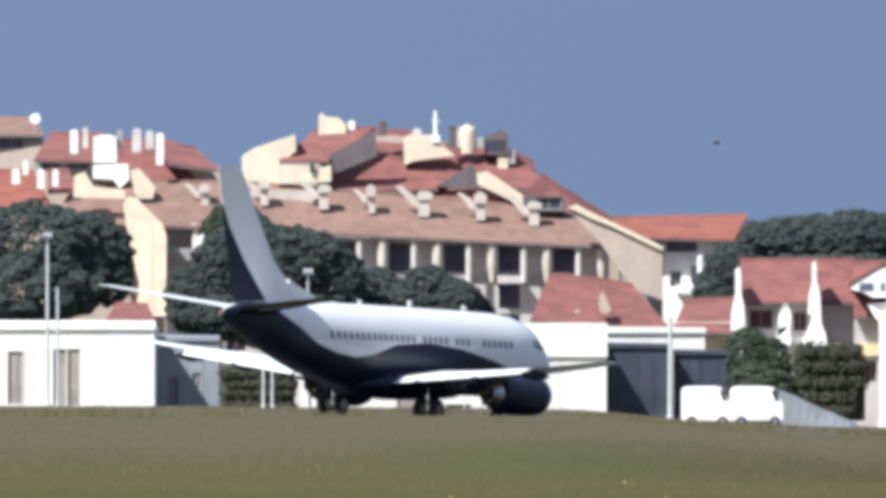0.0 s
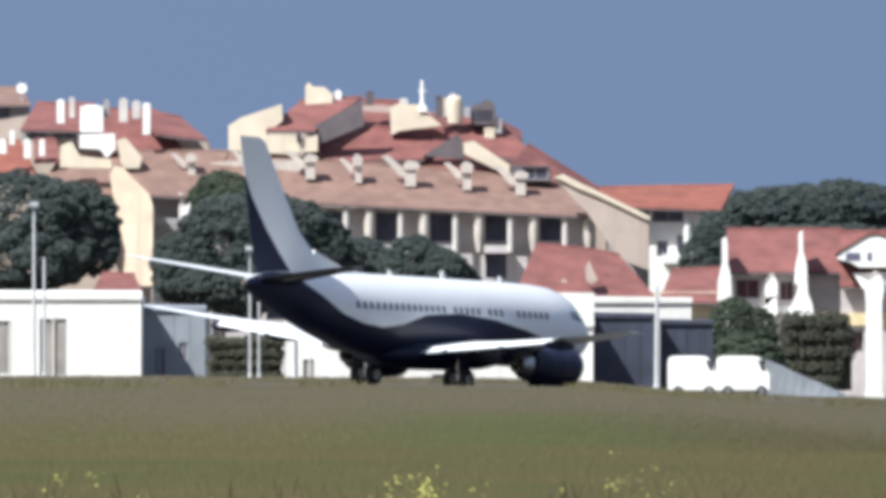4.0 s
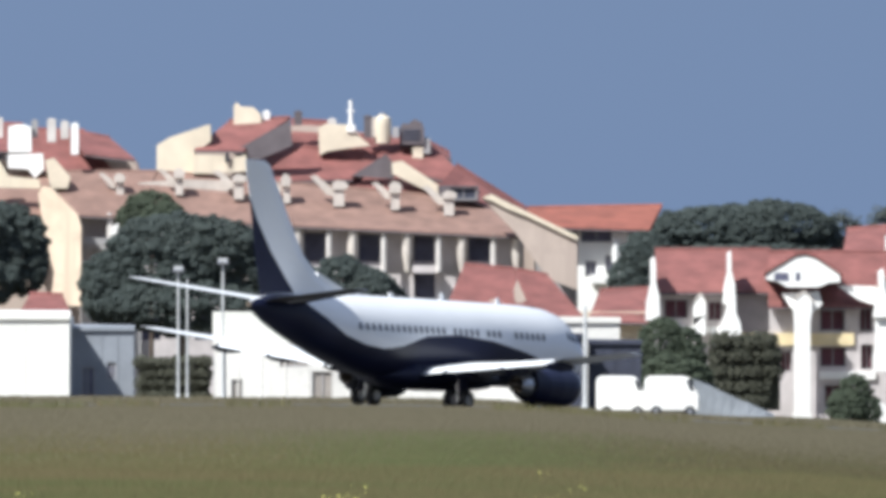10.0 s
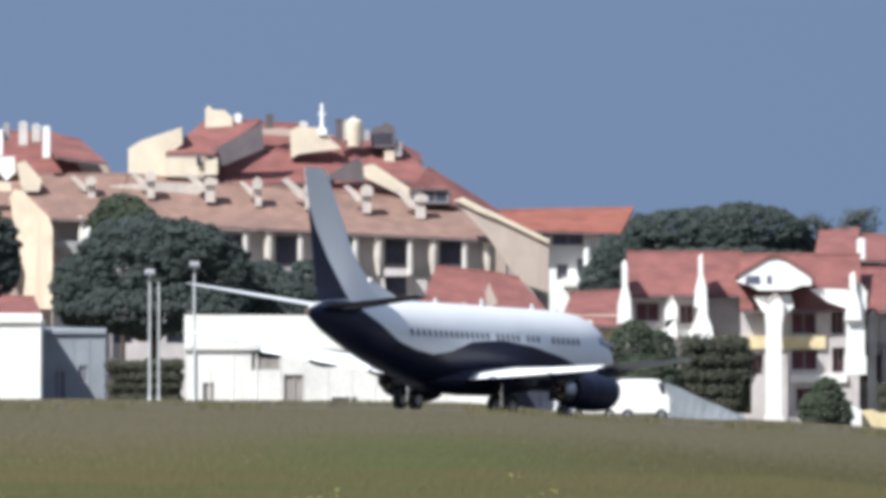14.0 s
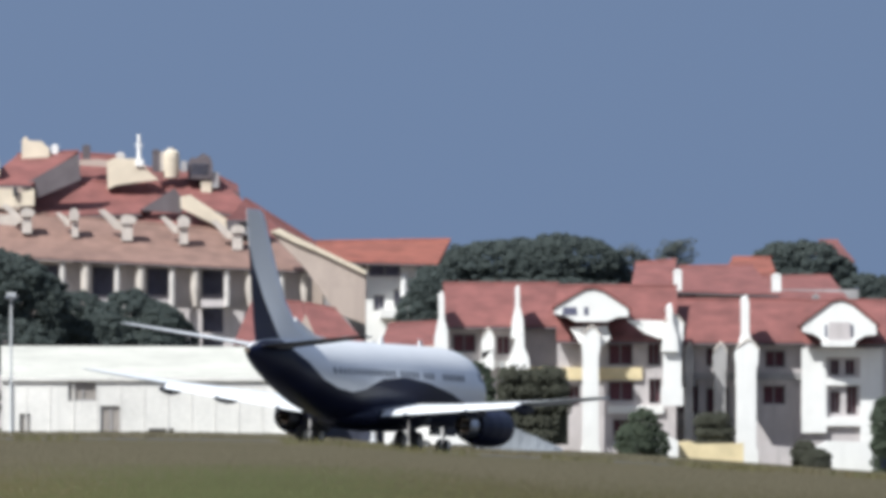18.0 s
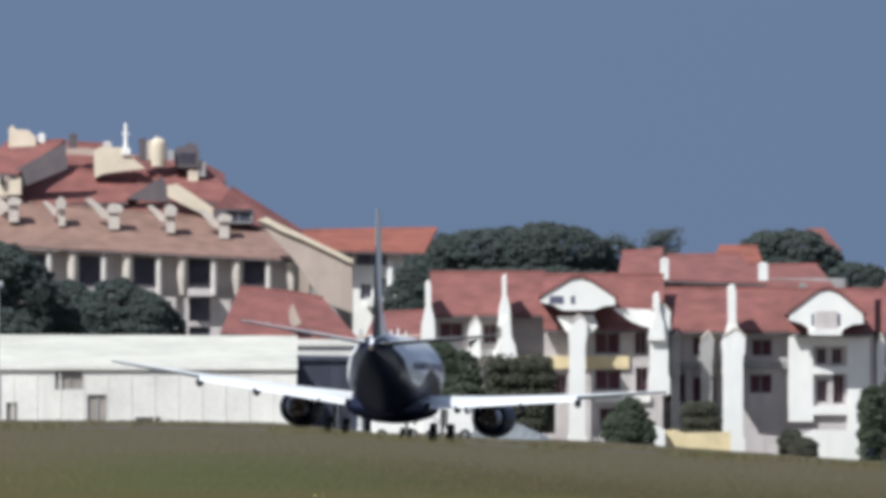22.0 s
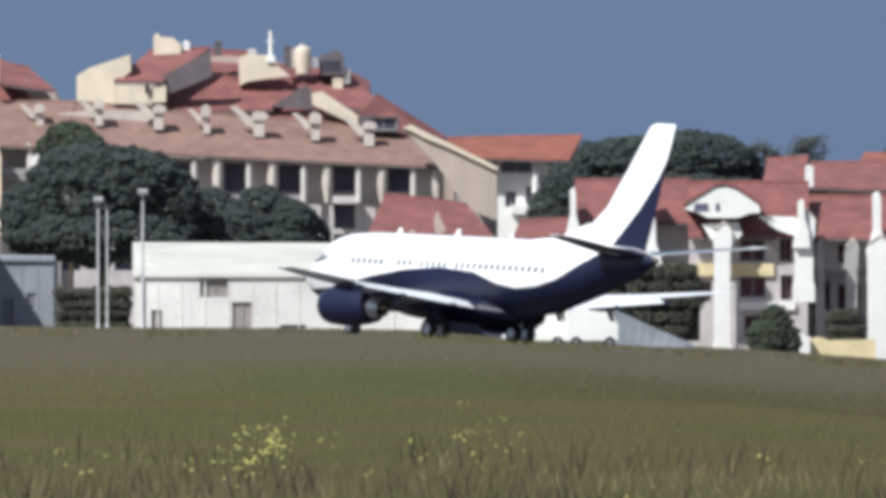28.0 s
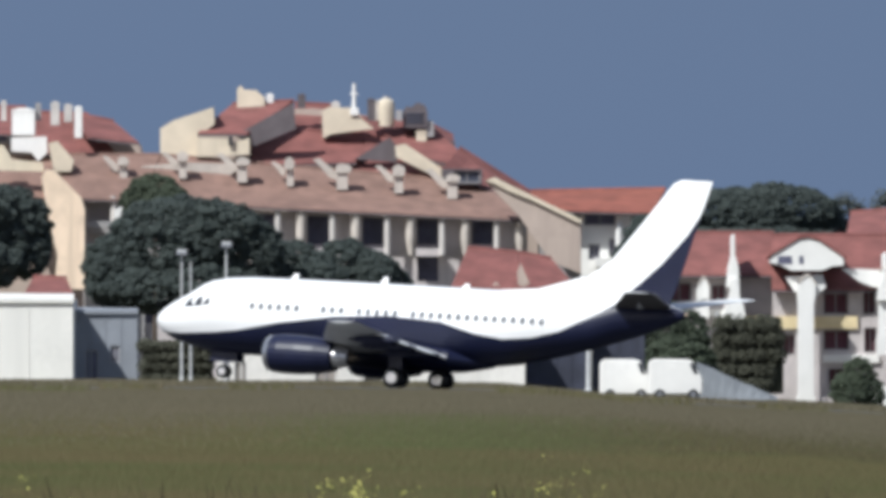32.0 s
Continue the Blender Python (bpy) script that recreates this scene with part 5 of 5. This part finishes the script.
def tree(y, masses, mat, label, seed, name="tree", count=20000, leaf=0.12, trunk=True, airy=False, rough=0.30):
    """masses: the large bodies of the crown as marks (middle u, middle v, half width, half height); each grows smaller
    knobs at its skin, so that the outline is uneven."""
    rng = random.Random(seed)
    k = y / 20000
    u0, u1 = min(m[0] - m[2] for m in masses), max(m[0] + m[2] for m in masses)
    x = E((u0 + u1) / 2, y)
    zb = ground_z(x)
    t = thing(name, pose(x, y, zb), label, "tree" if trunk else "bush")
    lobes = []
    for u, v, ru, rv in masses:
        c, r = Vector((E(u, y) - x, rng.uniform(-0.6, 0.6), H(v, y) - zb)), Vector((ru * k, ru * k * 0.6, rv * k))
        if not airy:
            lobes.append((c[:], (r * 0.94)[:]))
        for _ in range(110 if not airy else 60):
            d = Vector((rng.gauss(0, 1), rng.gauss(-0.4, 0.8), rng.gauss(0.15, 1))).normalized()
            f = rng.uniform(0.88, 0.98) if not airy else rng.uniform(0.2, 1.05)
            q = rng.uniform(0.06, rough * 0.48) if not airy else rng.uniform(0.10, 0.24)
            size = (r.x * r.z) ** 0.5 * q
            lobes.append(((c.x + d.x * r.x * f, c.y + d.y * r.y * f, c.z + d.z * r.z * f), (size * 1.35, size, size * 0.8)))
    crown = shared("crown", crown_mesh("crown", rng, lobes, leaf, count, mat), t)
    tagged(crown, label="thin open crown of scattered leaf clumps" if airy else "dense uneven crown of small leaf clumps")
    if trunk:
        w, low = (u1 - u0) * k / 2, H(max(m[1] + m[3] * 0.5 for m in masses), y) - zb
        low = max(low, 1.5)
        r0 = max(0.16, w * 0.06)
        part("trunk", tube(bmesh.new(), [((0, 0, -0.3), r0 * 1.5, None, "z"), ((0, 0, 0.4), r0, None, "z"), ((0.03 * w, 0, low * 0.6), r0 * 0.85, None, "z"), ((0.05 * w, 0, low + w * 0.1), r0 * 0.5, None, "z")], 10), BARK, t, "bare brown trunk")
        for u, v, ru, rv in masses:
            tx, tz = E(u, y) - x, H(v, y) - zb
            part("limb", tube(bmesh.new(), [((0.03 * w, 0, low * 0.7), r0 * 0.42, None, "z"), ((tx * 0.5, 0.2, low * 0.4 + tz * 0.6), r0 * 0.28, None, "z"), ((tx, 0.3, max(tz, low * 0.75)), r0 * 0.1, None, "z")], 7), BARK, t)
    return t


tree(720, [(60, 432, 125, 72), (150, 452, 82, 74), (40, 510, 160, 66), (196, 486, 40, 56)], LEAF_DARK, "broad dark umbrella pine by the hangar", 1, count=60000)
tree(730, [(-190, 450, 120, 70), (-120, 500, 110, 70), (-260, 510, 110, 70)], LEAF_DARK, "broad dark umbrella pine by the hangar", 2, count=30000)
tree(735, [(446, 476, 106, 80), (520, 462, 92, 62), (354, 530, 60, 72), (590, 500, 56, 66), (470, 560, 170, 50)], LEAF_DARK, "broad dark evergreen tree before the apartments", 3, count=70000)
tree(745, [(416, 386, 44, 30), (440, 402, 40, 26), (392, 404, 36, 28)], LEAF_MID, "leafy treetop rising above the evergreen", 5, count=12000, leaf=0.10)
tree(738, [(655, 520, 66, 46), (620, 560, 60, 50), (700, 556, 60, 50)], LEAF_DARK, "dark shrubby tree before the apartments", 6, count=24000)
tree(741, [(756, 524, 56, 52), (800, 536, 50, 46), (836, 560, 40, 40), (770, 576, 90, 40)], LEAF_DARK, "dark shrubby tree before the apartments", 7, count=28000)
tree(870, [(1522, 424, 112, 49), (1424, 427, 130, 46), (1600, 452, 54, 30), (1340, 452, 70, 42), (1470, 470, 180, 26)], LEAF_DARK, "broad flat-topped umbrella pine behind the white terrace", 9, count=70000, rough=0.22)
tree(846, [(1294, 480, 46, 52), (1270, 520, 44, 44)], LEAF_DARK, "dark pine beside the white house", 10, count=16000)
tree(860, [(1906, 420, 46, 32), (1962, 424, 56, 38), (2006, 444, 34, 34), (1940, 452, 84, 26)], LEAF_DARK, "dark ragged tree behind the terrace roofs", 11, count=30000, rough=0.4)
tree(858, [(2056, 472, 42, 30), (2090, 476, 40, 28), (2070, 500, 60, 26)], LEAF_DARK, "green tree behind the terrace roofs", 12, count=16000)
tree(858, [(2300, 500, 60, 36), (2350, 510, 50, 30)], LEAF_MID, "green tree behind the terrace roofs", 16, count=12000)
tree(900, [(1724, 402, 38, 30), (1706, 430, 36, 26)], LEAF_HAZED, "thin pale tree on the skyline", 13, count=3800, leaf=0.07, airy=True)
tree(905, [(1640, 410, 28, 22), (1664, 424, 26, 20)], LEAF_HAZED, "thin pale tree on the skyline", 14, count=1800, leaf=0.07, airy=True)
tree(670, [(1322, 636, 48, 54), (1364, 650, 34, 52), (1340, 700, 70, 56)], LEAF_MID, "dense green bush beside the yard", 15, name="bush", count=26000, leaf=0.09, trunk=False)
tree(786, [(1664, 714, 26, 32), (1648, 742, 34, 34), (1686, 746, 22, 28)], LEAF_MID, "ragged garden bush before the terrace", 17, name="bush", count=12000, leaf=0.09, trunk=False, rough=0.5)
tree(786, [(2090, 716, 20, 56), (2100, 760, 30, 44)], LEAF_MID, "tall ragged garden bush before the terrace", 18, name="bush", count=12000, leaf=0.09, trunk=False, rough=0.5)
tree(786, [(1950, 764, 22, 26), (1972, 776, 24, 24)], LEAF_OLIVE, "low ragged garden bush before the terrace", 19, name="bush", count=8000, leaf=0.08, trunk=False, rough=0.5)


def hedge(u0, u1, v0, v1, y, seed, label, mat=LEAF_OLIVE):
    rng = random.Random(seed)
    x0, x1, z1, z0 = E(u0, y), E(u1, y), H(v0, y), H(v1, y)
    t = thing("hedge", pose((x0 + x1) / 2, y, z0), label, "hedge")
    n = max(3, int((x1 - x0) / 1.2))
    lobes = [((-(x1 - x0) / 2 + 0.5 + (x1 - x0 - 1.0) * rng.random(), 0, (z1 - z0) * f * rng.uniform(0.96, 1.03)), (rng.uniform(0.3, 0.6), 0.8, (z1 - z0) * rng.uniform(0.08, 0.13))) for i in range(n * 7) for f in (0.12, 0.3, 0.5, 0.7, 0.89)]
    shared("foliage", crown_mesh("foliage", rng, lobes, 0.09, 3600 * n, mat), t)
    part("inner_growth", boxes((-(x1 - x0) / 2 + 0.3, (x1 - x0) / 2 - 0.3, 0.2, 0.6, 0, (z1 - z0) * 0.8)), LEAF_OLIVE, t)


hedge(1396, 1540, 608, 745, 690, 31, "clipped olive green hedge beside the yard")
hedge(2104, 2176, 648, 800, 786, 35, "overgrown olive hedge in the terrace gardens")
hedge(1418, 1530, 614, 745, 788, 33, "overgrown olive hedge in the terrace gardens")
hedge(1752, 1826, 690, 800, 792, 34, "low hedge in the terrace gardens")
hedge(386, 530, 650, 745, 668, 32, "low overgrown green hedge between the hangars")

# ---- field ----
grass("grass_near", 240000, 84, 210, 0.10, 0.23, 0.007, BLADE, 1, "tall green and straw-coloured grass of the near field", lean=0.12)
grass("grass_middle", 360000, 150, 480, 0.05, 0.12, 0.013, BLADE, 2, "tall green and straw-coloured grass of the field", fall=1.15, lean=0.12)
grass("grass_far", 300000, 200, 519, 0.14, 0.34, 0.022, BLADE_HAZED, 3, "tall brown grass at the taxiway edge, greyed for haze", fall=0.42, grow=0.8, lean=0.12)
grass("seed_stems", 3000, 91, 132, 0.12, 0.60, 0.011, STEM, 4, "dark brown seed stems above the grass", clump=1.3, lean=0.3, head=True, fall=1.5)
grass("straw_stalks", 2600, 91, 126, 0.10, 0.38, 0.007, STRAW, 7, "pale dry straw among the grass", clump=0.9, lean=0.5, shift=2.0, fall=1.4)
grass("brown_grass", 12000, 90, 124, 0.12, 0.28, 0.007, BLADE_BROWN, 8, "withered brown grass among the green", clump=1.6, lean=0.35, shift=4.0, fall=1.4)
grass("dark_grass", 240000, 96, 430, 0.06, 0.15, 0.011, BLADE_DARK, 10, "deeper olive grass further along the field", side=0.010, lean=0.12)
grass("green_grass", 80000, 140, 340, 0.06, 0.15, 0.010, BLADE_GREEN, 11, "fresher green grass in the middle of the field", band=(0.0095, 0.0085), lean=0.12)
grass("tall_weeds", 9000, 484, 519, 0.22, 0.60, 0.036, BLADE, 9, "tall green weeds along the taxiway edge", clump=3.0, lean=0.3, shift=1.0, head=True)
grass("verge_grass", 40000, 602, 680, 0.2, 0.36, 0.06, BLADE_HAZED, 5, "grass verge beyond the taxiway")
flowers([(-0.2, 0.26, 96, 140, 34), (-3.8, 0.28, 100, 145, 13), (2.6, 0.25, 120, 160, 10), (1.5, 0.6, 95, 130, 5), (6.2, 2.6, 90, 135, 7), (-2.0, 1.2, 90, 125, 6)], 6)


def taxi_at(t):
    ts = [r[0] for r in TAXI]
    return [float(np.interp(t, ts, [r[i] for r in TAXI])) for i in range(1, 5)]


def motions():
    """The jet rolls along its curve and its wheels turn with the way gone."""
    walk(JET, [(t, pose(x, y, z - 0.1, 0, LEAN, 0) @ pose(0, 0, 0, 0, 0, head)) for t, x, y, z, head in TAXI])
    # 16 m/s to the right, level
    walk(BIRD, [(t, pose(8.47 + 15.2 * t, 350, 9.34 + 0.02 * t, 0, 0, 0)) for t in [0.0, 0.1, 0.2, 0.4, 0.8] + list(range(1, 33))])
    gone, before, way = 0.0, taxi_at(0), [(0.0, 0.0)]
    for k in range(1, 161):
        now = taxi_at(k * 0.2)
        gone += math.hypot(now[0] - before[0], now[1] - before[1])
        way.append((k * 0.2, gone))
        before = now
    for ob, r in WHEELS:
        base = ob.matrix_basis.translation.copy()
        walk(ob, [(t, Matrix.Translation(base) @ pose(0, 0, 0, -math.degrees(d / r), 0, 0)) for t, d in way])


motions()
